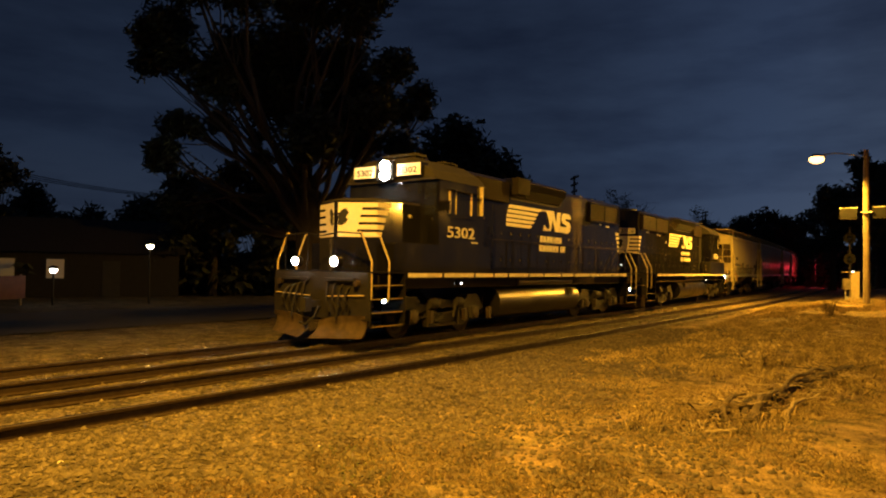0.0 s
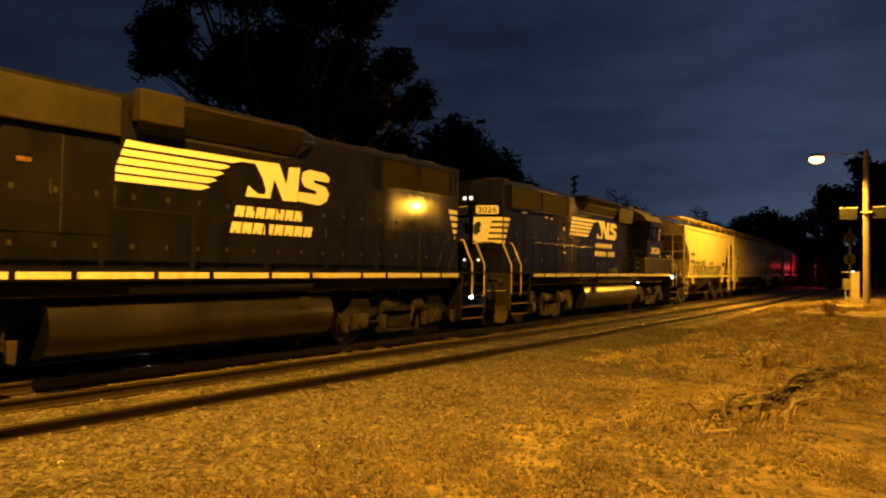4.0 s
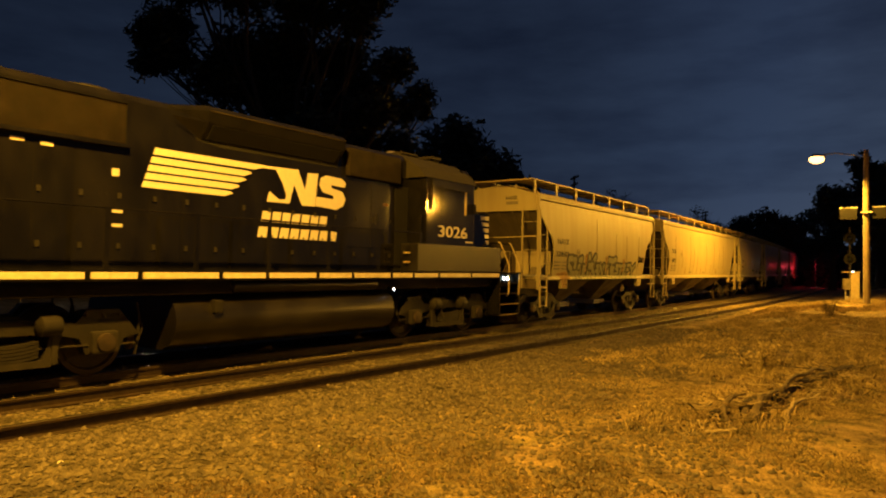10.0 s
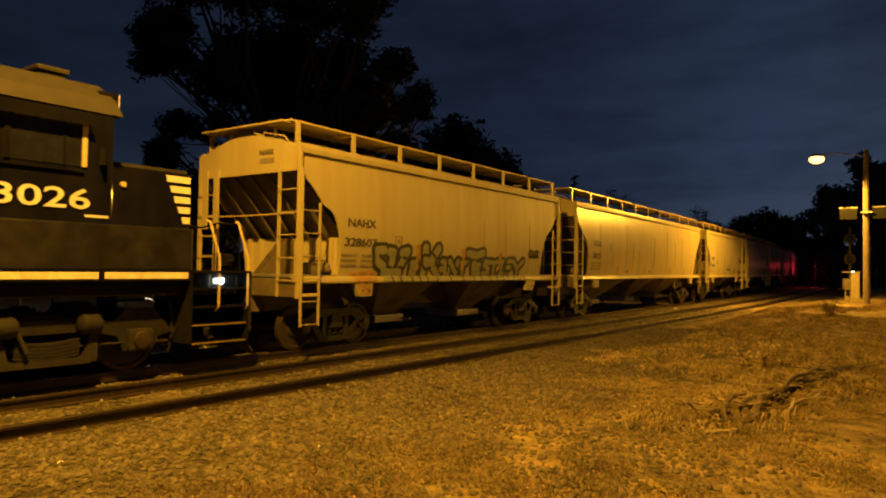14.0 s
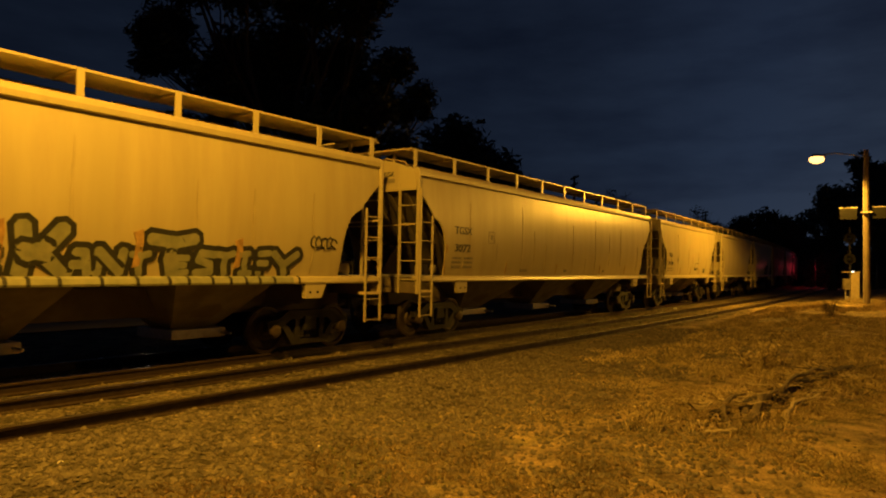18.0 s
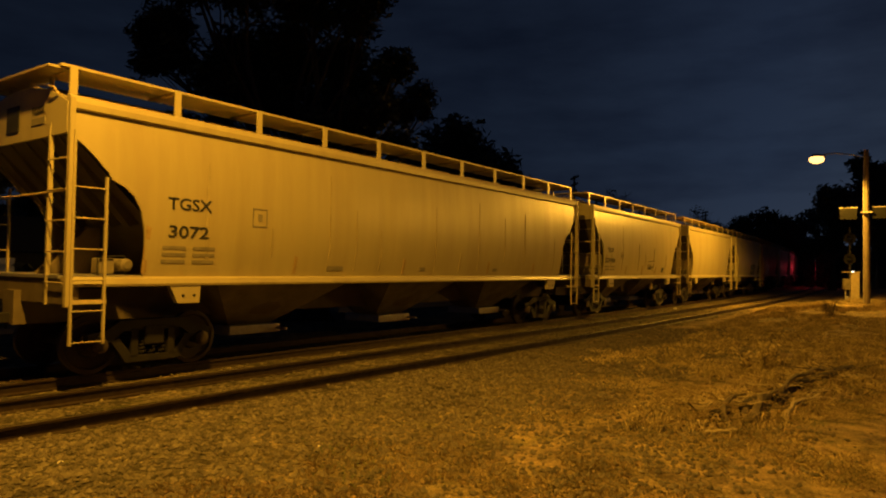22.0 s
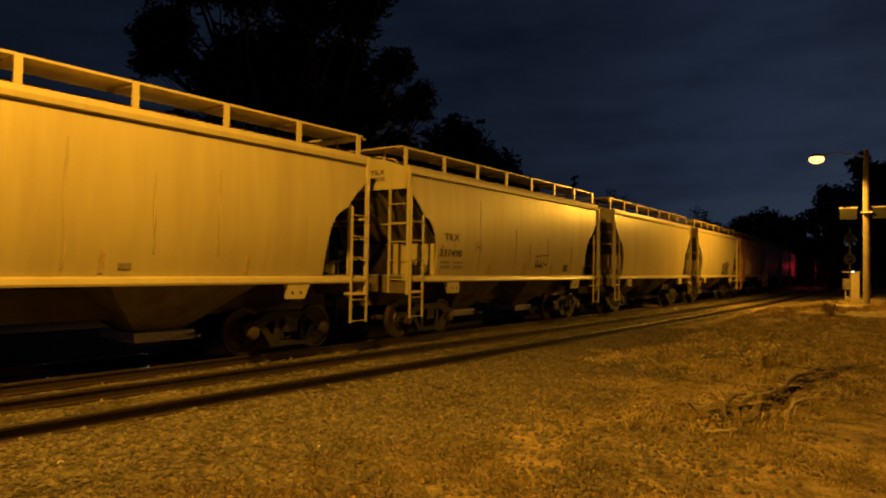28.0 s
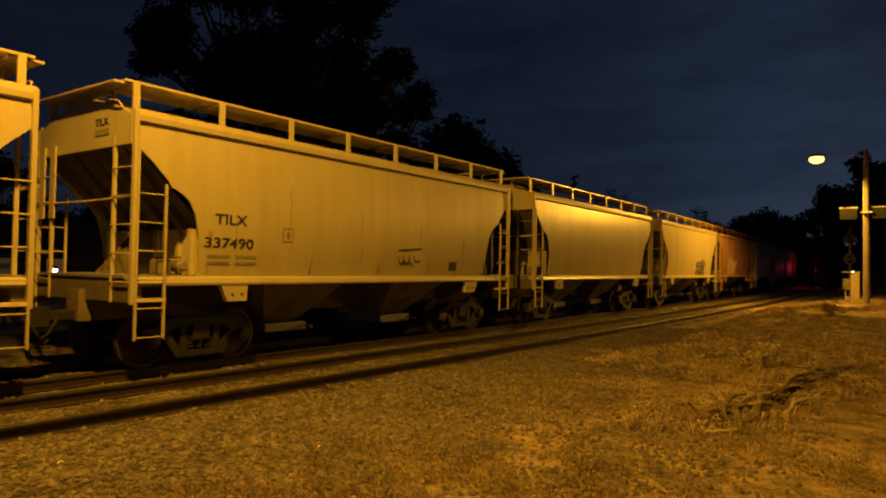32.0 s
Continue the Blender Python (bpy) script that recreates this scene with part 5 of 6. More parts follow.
        part("door_handle", Shape().tube([(-2.60, k * 0.955, 2.70), (-2.60, k * 0.99, 2.72), (-2.60, k * 0.99, 2.92), (-2.60, k * 0.955, 2.94)], 0.012, 6), GRIME, door)
        part("door_split", Shape().box(-2.44, -2.42, *sorted((k * 0.950, k * 0.953)), 2.18, 3.62), DARK, door)
        part("fuse_label", Shape().box(-3.05, -2.85, *sorted((k * 0.944, k * 0.95)), 3.16, 3.22), STREAK, lo)
        bars(lo, [(6.34, 6.74, 3.44, 0.06), (5.75, 5.87, 3.48, 0.05)] if lit else [(6.34, 6.74, 3.48, 0.06), (3.43, 3.6, 2.30, 0.05), (3.43, 3.6, 2.52, 0.05), (6.96, 7.16, 2.18, 0.07), (4.9, 5.08, 3.44, 0.05), (4.5, 4.68, 3.42, 0.06), (3.5, 3.62, 3.10, 0.12)], 0.938, WHITE, "small_label", k)
        side_emblem(lo, k, 0.938, emblem[0 if k < 0 else 1], 0.055 if lit else 0.0)
    for x in ((4.9, 6.1, 7.2) if radiator_len < 4.0 else (3.7, 5.3, 6.9)):
        part("roof_fan", Shape().lathe([(4.45, 0.50), (4.57, 0.50), (4.59, 0.44), (4.56, 0.1)], (x, 0, 0), "z", 22), GRIME, lo)
    for x in (-0.6, 0.8):
        part("brake_fan", Shape().lathe([(4.45, 0.55), (4.55, 0.55), (4.57, 0.48), (4.54, 0.1)], (x, 0, 0), "z", 22), GRIME, lo)
    part("exhaust_stack", Shape().box(2.2, 2.7, -0.22, 0.22, 4.45, 4.6, 0.03), GRIME, lo)
    part("lamp_housing", Shape().box(8.18, 8.42, -0.24, 0.24, 3.72, 3.97, 0.03), BLACK, lo)
    for y in (-0.11, 0.11):
        part("rear_headlight", Shape().lathe([(0, 0.06), (0.03, 0.055)], (8.42, y, 3.84), "x", 16), GLASS if lit else glow("dim_headlight_glass", (0.95, 1.0, 0.95), 1.3), lo)
    return lo


leader = locomotive("5302", "black and white road locomotive with lit headlights", 19.22, 0, (-1.69, 3.1), True, 2.95)
second = locomotive("3026", "black and white locomotive running long hood first", 37.41, 180, (-1.6, 3.127), False, 4.15)

# ---- cars further back, and what is painted on the near ones ----
brown = hopper("rust brown covered hopper with pale tags low on its side", 121.3, 5.9, RUSTCAR, TWO_BAYS)
trucks_under(brown, 4.3)
hoppers.append((brown, 121.3, 4.3))
dull = hopper("dull grey covered hopper in the dark rear of the train", 134.4, 5.8, DULLCAR, TWO_BAYS)
trucks_under(dull, 4.2)
hoppers.append((dull, 134.4, 4.2))
for x in (147.3, 160.2, 173.1, 186.0):
    hoppers.append((copy_thing(dull, pose(x, YC, 0)), x, 4.2))

STAIN = mat("faint_rust_stain", (0.34, 0.24, 0.10), 0.7, 0, 12.0, 0.3)
INK = mat("black_spray_paint", (0.018, 0.018, 0.016), 0.6, 0, 8.0, 0.3)
FILL = mat("pale_green_spray_paint", (0.205, 0.215, 0.13), 0.55, 0, 6.0, 0.2, (0.26, 0.24, 0.145), 0.5, 3.0)
PALETAG = mat("pale_spray_paint", (0.48, 0.36, 0.25), 0.55, 0, 6.0, 0.3)


def patch(parent, name, pts, lift, material, label=""):
    """A flat painted shape that follows the curve of a hopper's side, facing -y."""
    n = len(pts)
    outer = [(x, -side_skin(x, z) - lift * 0.5 - 0.003, z) for x, z in pts]
    inner = [(x, -side_skin(x, z) + 0.010, z) for x, z in pts]
    s = Shape().add(outer + inner, [tuple(range(n)), tuple(range(2 * n - 1, n - 1, -1))] + [(i, i + n, (i + 1) % n + n, (i + 1) % n) for i in range(n)])
    return part(name, s, material, parent, label)


def tag_row(parent, x0, count, step, z0, height, seed, ink, fill):
    """Angular block shapes with a dark rim, in a row: a painted tag that cannot be read."""
    rnd = random.Random(seed)
    x = x0
    for i in range(count):
        w = step * rnd.uniform(0.78, 1.05)
        tag_letter(parent, rnd.choice(list(STROKES.values())), x, x + w * 0.86, z0, z0 + height * rnd.uniform(0.8, 1.1), 0.10, ink, fill)
        x += w


# strokes of the sprayed letters, each a run of points in a unit square
STROKES = {"W": [[(0.0, 0.98), (0.22, 1.0), (0.20, 0.5), (0.30, 0.05)], [(0.40, 0.95), (0.52, 0.92), (0.50, 0.5), (0.42, 0.05)], [(0.82, 0.92), (1.0, 1.0), (0.84, 0.5), (0.74, 0.05)], [(0.28, 0.04), (0.78, 0.04)], [(0.02, 0.95), (0.06, 0.5), (0.24, 0.3)]],
           "I": [[(0.1, 0.95), (0.75, 1)], [(0.5, 0.95), (0.4, 0.45), (0.55, 0.05)], [(0.1, 0.0), (1.0, 0.02)]],
           "L": [[(0.1, 0.9), (0.9, 1)], [(0.6, 0.95), (0.45, 0.5), (0.35, 0.05)], [(0.2, 0.02), (1.0, 0.0)]],
           "D": [[(0.1, 1), (0.1, 0)], [(0.1, 1), (0.85, 0.8), (0.9, 0.3), (0.1, 0)]],
           "K": [[(0.15, 1), (0.22, 0.5), (0.15, 0)], [(1.0, 0.98), (0.62, 0.52), (0.3, 0.42)], [(0.5, 0.5), (1.0, 0)]],
           "A": [[(0.0, 0), (0.35, 1), (0.75, 1), (0.95, 0)], [(0.2, 0.4), (0.85, 0.4)]],
           "N": [[(0.05, 0), (0.08, 1), (0.85, 0.05), (0.95, 1)]],
           "T": [[(0.0, 0.95), (0.55, 0.88), (1.0, 1.0)], [(0.5, 0.9), (0.42, 0.4), (0.5, 0)]],
           "E": [[(1.0, 0.95), (0.15, 0.95), (0.1, 0.0), (1.0, 0.05)], [(0.15, 0.5), (0.8, 0.5)]],
           "S": [[(1.0, 0.92), (0.3, 0.98), (0.15, 0.65), (0.8, 0.45), (0.85, 0.08), (0.05, 0.02)]],
           "F": [[(1.0, 1.0), (0.2, 0.95), (0.15, 0.0)], [(0.15, 0.5), (0.8, 0.5)]],
           "Y": [[(0.0, 1), (0.42, 0.45), (0.5, 0)], [(1.0, 1), (0.5, 0.5)]]}


def tag_letter(parent, strokes, x0, x1, z0, z1, width, ink, fill):
    """One sprayed letter: thick pale strokes over a wider dark rim, laid on the curve of the side."""
    for name, grow, lift, material in (("tag_outline", 0.085, 0.008, ink), ("tag_fill", 0.0, 0.013, fill)):
        s, r, layer = Shape(), width * 0.5 + grow, 0
        for run in strokes:
            pts = [(x0 + (x1 - x0) * a, z0 + (z1 - z0) * b) for a, b in run]
            for (ax, az), (bx, bz) in zip(pts, pts[1:]):
                length = math.hypot(bx - ax, bz - az)
                dx, dz = (bx - ax) / length, (bz - az) / length
                out = [(ax + r * (dx * c - dz * q), az + r * (dz * c + dx * q)) for c, q in ((-0.35, 1), (-0.95, 0.45), (-0.95, -0.45), (-0.35, -1))]
                out += [(bx + r * (dx * c - dz * q), bz + r * (dz * c + dx * q)) for c, q in ((0.35, -1), (0.95, -0.45), (0.95, 0.45), (0.35, 1))]
                out = [(p, max(q, 1.532)) for p, q in out]
                up = lift + 0.0006 * layer
                layer += 1
                n = len(out)
                front = [(p, -side_skin(p, q) - up * 0.5 - 0.004, q) for p, q in out]
                back = [(p, -side_skin(p, q) + 0.006, q) for p, q in out]
                s.add(front + back, [tuple(range(n)), tuple(range(2 * n - 1, n - 1, -1))] + [(i, i + n, (i + 1) % n + n, (i + 1) % n) for i in range(n)])
        part(name, s, material, parent)


def sill_paint(parent, x0, x1, material, lift=0.004):
    """Paint that runs down over the lip of the side sill."""
    part("sill_paint", Shape().prism([(-1.560, 1.392), (-1.578 - lift, 1.389), (-1.588 - lift, 1.42), (-1.562 - lift, 1.495), (-1.50, 1.527 + lift), (-1.50, 1.40)], x0, x1, "x"), material, parent)


def scrawl(parent, x, z, w, h, seed, material, n=5):
    rnd = random.Random(seed)
    for i in range(n):
        cx = x + w * (i + 0.5) / n
        pts = [(cx + w / n * 0.7 * math.cos(a) * rnd.uniform(0.7, 1.1), -side_y(z) - 0.014, z + h * 0.5 * (1 + math.sin(a) * rnd.uniform(0.6, 1.1))) for a in [k * 0.8 + rnd.random() for k in range(7)]]
        part("scrawl", Shape().tube(pts, 0.018, 4), material, parent)


for key, x0, x1, z1, width in (("W", -3.32, -2.26, 2.10, 0.19), ("E", -2.08, -1.90, 1.86, 0.11), ("K", -1.66, -1.06, 2.20, 0.21),
                               ("A", -0.94, -0.66, 1.88, 0.13), ("N", -0.56, -0.14, 1.90, 0.14), ("T", -0.02, 0.24, 1.88, 0.11), ("T", 0.28, 1.02, 2.14, 0.19), ("E", 0.70, 0.92, 1.84, 0.11),
                               ("S", 1.08, 1.42, 1.92, 0.13), ("T", 1.50, 1.80, 1.92, 0.12), ("I", 1.96, 2.18, 1.93, 0.11), ("F", 2.34, 2.58, 1.95, 0.12), ("Y", 2.70, 3.24, 1.94, 0.14)):
    tag_letter(first, STROKES[key], x0, x1, 1.58, z1, width, INK, FILL)
x, rnd_sill = -3.10, random.Random(4)
while x < 3.1:
    d = rnd_sill.uniform(0.26, 0.62)
    sill_paint(first, x, min(x + d - 0.06, 3.15), FILL)
    sill_paint(first, x + d - 0.058, x + d - 0.002, INK, 0.003)
    x += d
scrawl(first, 3.57, 2.06, 0.70, 0.25, 5, INK)
for x, z0, z1 in ((-1.93, 1.62, 2.30), (-0.01, 1.66, 2.26), (1.84, 1.66, 2.20)):
    patch(first, "rust_streak", [(x, z0), (x + 0.11, z0 + 0.03), (x + 0.15, z1 - 0.2), (x + 0.13, z1), (x - 0.02, z1 - 0.06), (x + 0.03, z1 - 0.2)], 0.022, RUSTY)


def small_rows(car, x, z, n, w):
    rnd = random.Random(int(x * 10) + n)
    for i in range(n):
        for j in range(2):
            a = x + j * w * 0.55
            patch(car, "small_print", [(a, z - i * 0.11), (a + w * 0.42, z - i * 0.11), (a + w * 0.42, z - i * 0.11 + 0.055), (a, z - i * 0.11 + 0.055)], 0.003, SMALLPRINT)


def stencil(car, x, z, s=0.32):
    for a, b, c, d in ((0, s, 0, 0.02), (0, s, s - 0.02, s), (0, 0.02, 0, s), (s - 0.02, s, 0, s), (s * 0.35, s * 0.65, s * 0.3, s * 0.7)):
        patch(car, "stencil_mark", [(x + a, z + c), (x + b, z + c), (x + b, z + d), (x + a, z + d)], 0.003, SMALLPRINT)


small_rows(first, -4.42, 1.94, 3, 1.1)
small_rows(longer, 60.85 - 67.84, 1.96, 3, 1.0)
small_rows(plain, 79.0 - 83.28, 1.84, 2, 1.05)
stencil(first, -2.73, 2.19, 0.24)
stencil(longer, 62.56 - 67.84, 2.41, 0.33)
stencil(plain, 80.58 - 83.28, 2.17, 0.26)
for car, c, xs in ((longer, 67.84, (60.55, 63.6, 66.9, 70.6, 73.2)), (plain, 83.28, (78.98, 81.3, 83.3, 85.1, 87.6))):
    for i, x in enumerate(xs):
        h = 0.30 if i else 0.7
        patch(car, "rust_streak", [(x - c, 1.58), (x + 0.07 - c, 1.58), (x + 0.09 - c, 1.58 + h), (x + 0.01 - c, 1.62 + h)], 0.004, STAIN)
scrawl(plain, 0.74, 1.76, 0.80, 0.46, 9, INK, 4)
patch(plain, "scrawl", [(0.72, 2.10), (1.58, 2.16), (1.58, 2.19), (0.72, 2.13)], 0.010, INK)
patch(plain, "small_panel", [(2.76, 1.66), (3.08, 1.66), (3.08, 1.88), (2.76, 1.88)], 0.004, LETTER)
for x, w in ((67.55, 0.22), (64.5, 0.45), (70.9, 0.2)):
    patch(longer, "small_print", [(x - 67.84, 1.64), (x + w - 67.84, 1.64), (x + w - 67.84, 1.73), (x - 67.84, 1.73)], 0.003, SMALLPRINT)
tag_row(brown, -3.2, 5, 0.62, 1.56, 0.95, 21, PALETAG, PALETAG)
tag_row(hoppers[4][0], 1.0, 4, 0.5, 1.62, 0.6, 22, INK, SMALLPRINT)
# marks on the end sheets
for car, half, text in ((first, 5.62, "NAHX"), (longer, 8.45, "TGSX"), (plain, 5.62, "TILX")):
    lettering(text, 0.16, LETTER, pose(-half - 0.026, -0.62, 3.92, 90, 0, -90), car, "end_mark", "small black letters", 0.42)
    part("end_number", Shape().box(-half - 0.030, -half - 0.022, -0.85, -0.42, 3.76, 3.86), SMALLPRINT, car)
part("end_placard", Shape().box(-8.45 - 0.034, -8.45 - 0.022, 0.0, 0.42, 3.72, 4.12), LETTER, longer)
patch(first, "rust_patch", [(-4.15, 1.52), (-3.35, 1.52), (-3.25, 1.60), (-3.5, 1.66), (-3.8, 1.63), (-4.1, 1.60)], 0.004, RUSTY)
part("sill_rust", Shape().prism([(-1.560, 1.389), (-1.583, 1.389), (-1.593, 1.42), (-1.567, 1.495), (-1.50, 1.530), (-1.50, 1.40)], -4.05, -3.30, "x"), RUSTY, first)
part("pad_rust", Shape().prism([(-3.98, 1.385), (-3.50, 1.385), (-3.52, 1.13), (-3.86, 1.13)], -1.571, -1.564), RUSTY, first)
# long faint grime streaks down the sides
GRIMESTREAK = mat("faint_grime_streak", (0.345, 0.295, 0.155), 0.5, 0, 3.0, 0.15, (0.30, 0.25, 0.13), 0.5, 2.0)
for car, half, n, seed in ((first, 5.62, 6, 3), (longer, 8.45, 11, 5), (plain, 5.62, 6, 8)):
    streak_rnd = random.Random(seed)
    for i in range(n):
        x = -half + 1.5 + (2 * half - 3.0) * (i + streak_rnd.uniform(0.1, 0.9)) / n
        low = streak_rnd.uniform(1.56, 1.9)
        top = low + streak_rnd.uniform(0.5, 1.9)
        w = streak_rnd.uniform(0.012, 0.035)
        zs = [low + (min(top, 3.7) - low) * j / 7 for j in range(8)]
        side = [w * (0.25 + 0.75 * math.sin(math.pi * (0.12 + 0.8 * j / 7))) for j in range(8)]
        patch(car, "grime_streak", [(x + 0.02 * math.sin(z * 4) - q, z) for z, q in zip(zs, side)] + [(x + 0.02 * math.sin(z * 4) + q, z) for z, q in zip(reversed(zs), reversed(side))], 0.0005, GRIMESTREAK)

# ---- lineside things ----


def street_lamp(foot, head, label):
    """A wooden pole with a curved arm and an open-bottomed lamp head."""
    t = thing("street_lamp", label, "street lamp", pose(foot[0], foot[1], ground_height(*foot)), "street lamps")
    dx, dy, hz = head[0] - foot[0], head[1] - foot[1], head[2] - ground_height(*foot)
    part("pole", Shape().tube([(0, 0, -0.3), (0.02, 0.0, 3.0), (0.03, 0.02, 6.0), (0.0, 0.03, hz + 0.55)], [0.17, 0.16, 0.145, 0.12], 12), POLEWOOD, t, smooth=True)
    part("arm", Shape().tube([(0, 0, hz + 0.12), (dx * 0.3, dy * 0.3, hz + 0.26), (dx * 0.65, dy * 0.65, hz + 0.30), (dx * 0.92, dy * 0.92, hz + 0.16)], 0.03, 7), GALV, t, smooth=True)
    a = math.degrees(math.atan2(dy, dx))
    shell = Shape().lathe([(0.22, 0.06), (0.19, 0.20), (0.10, 0.30), (0.04, 0.32), (0.04, 0.30), (0.09, 0.26), (0.15, 0.14)], (0, 0, 0), "z", 18)
    shell.box(-0.45, -0.1, -0.09, 0.09, 0.02, 0.17, 0.02)
    h = part("lamp_head", shell, GALV, t, smooth=True)
    h.matrix_local = pose(dx, dy, hz, 0, 0, a)
    part("lens", Shape().lathe([(0.05, 0.30), (-0.06, 0.36), (-0.17, 0.33), (-0.26, 0.20), (-0.29, 0.03)], (0, 0, 0), "z", 18), LAMPGLOW, h, "glowing orange sodium lens", smooth=True)
    part("conduit", Shape().tube([(-0.10, 0.12, 0), (-0.09, 0.12, hz)], 0.03, 6), GALV, t)
    return t


lamp = street_lamp(LAMPS[0][0], LAMPS[0][1], "lit sodium street lamp on a weathered wooden pole")
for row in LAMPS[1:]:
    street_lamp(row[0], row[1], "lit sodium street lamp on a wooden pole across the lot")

# panels strapped to the first pole
panel = thing("solar_panel", "tilted flat panel strapped to the lamp pole", "panel", pose(40.85, 3.14, 4.58, 0, 0, -6.0))
for y in (-1.25, 0.25):
    p = part("panel_board", Shape().box(-0.06, -0.02, y + 0.2, y + 1.0, 0.0, 0.58, 0.0), PANELGREY, panel)
    part("panel_rim", Shape().box(-0.08, 0.0, y + 0.18, y + 1.02, 0.58, 0.61), GALV, p)
part("strap", Shape().box(-0.2, 0.2, -0.25, 0.25, 0.3, 0.36), GALV, panel)

YELLOW = mat("cream_cabinet_paint", (0.40, 0.335, 0.205), 0.5, 0, 5.0, 0.12, (0.3, 0.2, 0.1), 0.3, 1.5)
cab_box = thing("equipment_cabinet", "cream metal trackside equipment cabinet on a post", "cabinet", pose(46.9, 4.26, 0.20, 0, 0, 20))
part("body", Shape().box(-0.21, 0.21, -0.22, 0.22, 0.05, 1.62, 0.02), YELLOW, cab_box)
part("lid", Shape().box(-0.25, 0.25, -0.26, 0.62, 1.62, 1.67, 0.0), YELLOW, cab_box)
part("side_box", Shape().box(-0.16, 0.16, 0.24, 0.60, 0.6, 1.25, 0.02), BAYPAINT, cab_box)
part("plinth", Shape().box(-0.27, 0.27, -0.31, 0.31, -0.2, 0.05), GALV, cab_box)
part("side_post", Shape().tube([(0, 0.47, -0.2), (0, 0.47, 0.6)], 0.04, 8), GALV, cab_box)


def crossing_signal(at, turn, lit, label):
    s = thing("crossing_signal", label, "signal", pose(*at, 0, 0, turn), "level crossing signals")
    part("mast", Shape().tube([(0, 0, 0), (0, 0, 4.6)], 0.06, 10), SIGNALDARK, s)
    part("base", Shape().box(-0.25, 0.25, -0.25, 0.25, 0, 0.2, 0.03), GALV, s)
    if lit:
        part("crossarm", Shape().box(-0.03, 0.03, -0.75, 0.75, 2.42, 2.50), SIGNALDARK, s)
    for k in (-1, 1):
        y, z = (0.62 * k, 2.46) if lit else (0.0, 3.22 + 0.64 * k)
        v = part("light_hood", Shape().lathe([(-0.07, 0.34), (-0.09, 0.34), (-0.09, 0.16), (-0.29, 0.16), (-0.29, 0.14), (-0.07, 0.14)], (0, y, z), "x", 18), PANELGREY, s)
        part("lens", Shape().lathe([(-0.10, 0.13), (-0.12, 0.10)], (0, y, z), "x", 14), glow("red_signal_glass", (1.0, 0.04, 0.05), 18.0) if lit and k < 0 else GLASS, v)
    for a in (45, -45) if lit else ():
        b = part("crossbuck", Shape().box(-0.05, -0.03, -0.62, 0.62, -0.11, 0.11), WHITE, s)
        b.matrix_local = pose(0, 0, 3.9, a, 0, 0)
    return s


# the near one is a railway signal, the far one guards the level crossing
crossing_signal((49.5, 4.75, 0.1), 0, False, "unlit railway signal with two stacked lights on a steel mast")
crossing_signal((98.3, 13.2, -0.2), -90, True, "level crossing signal with a red light burning")
flash = bpy.data.lights.new("signal_light", "POINT")
flash.energy, flash.color, flash.shadow_soft_size = 170.0, (1.0, 0.03, 0.06), 0.12
new("signal_light", flash).location = (97.68, 13.75, 2.26)


def utility_pole(at, height, label, turn=0.0):
    t = thing("utility_pole", label, "utility pole", pose(*at, 0, 0, turn), "utility poles")
    part("pole", Shape().tube([(0, 0, -0.3), (0, 0, height)], [0.19, 0.12], 10), POLEWOOD, t)
    for i in range(3):
        z = height - 0.3 - i * 0.75
        arm = part("crossarm", Shape().box(-0.07, 0.07, -1.35 + 0.2 * i, 1.35 - 0.2 * i, z, z + 0.14), POLEWOOD, t)
        for y in (-1.15, -0.5, 0.5, 1.15):
            part("insulator", Shape().lathe([(0, 0.05), (0.08, 0.07), (0.16, 0.03)], (0, y * (1 - 0.14 * i), z + 0.14), "z", 8), GALV, arm)
    return t


utility_pole((67.7, 32.4, -0.3), 12.2, "tall wooden utility pole with three crossarms", -47)
utility_pole((135.0, 37.0, -0.3), 13.6, "distant wooden utility pole with crossarms", -55)
utility_pole((-2.0, 42.0, -0.3), 10.5, "wooden utility pole beside the dark lane", -60)
utility_pole((44.0, 68.0, -0.3), 9.5, "wooden utility pole beside the dark lane", -60)
wires = thing("overhead_wires", "sagging dark overhead wires between the utility poles", "wires")
for k in (-1.0, 0.0, 1.0):
    pts = []
    for i in range(13):
        t = i / 12
        pts.append((-2.0 + 46.0 * t, 42.0 + 26.0 * t + k, 9.9 - 1.0 * t - 1.3 * math.sin(math.pi * t)))
    part("wire", Shape().tube(pts, 0.03, 5), DARK, wires)

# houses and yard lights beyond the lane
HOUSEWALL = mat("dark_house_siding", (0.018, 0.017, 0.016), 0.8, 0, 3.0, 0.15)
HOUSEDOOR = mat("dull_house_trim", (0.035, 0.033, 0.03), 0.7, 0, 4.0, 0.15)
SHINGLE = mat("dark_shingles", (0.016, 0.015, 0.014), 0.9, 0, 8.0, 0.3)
REDBOARD = mat("faded_red_board", (0.08, 0.03, 0.024), 0.7, 0, 3.0, 0.2)
DIMWINDOW = glow("dim_window", (1.0, 0.72, 0.42), 0.012)
YARD = glow("white_yard_lamp", (1.0, 0.97, 0.9), 14.0)
WARMYARD = glow("warm_yard_lamp", (1.0, 0.80, 0.5), 30.0)


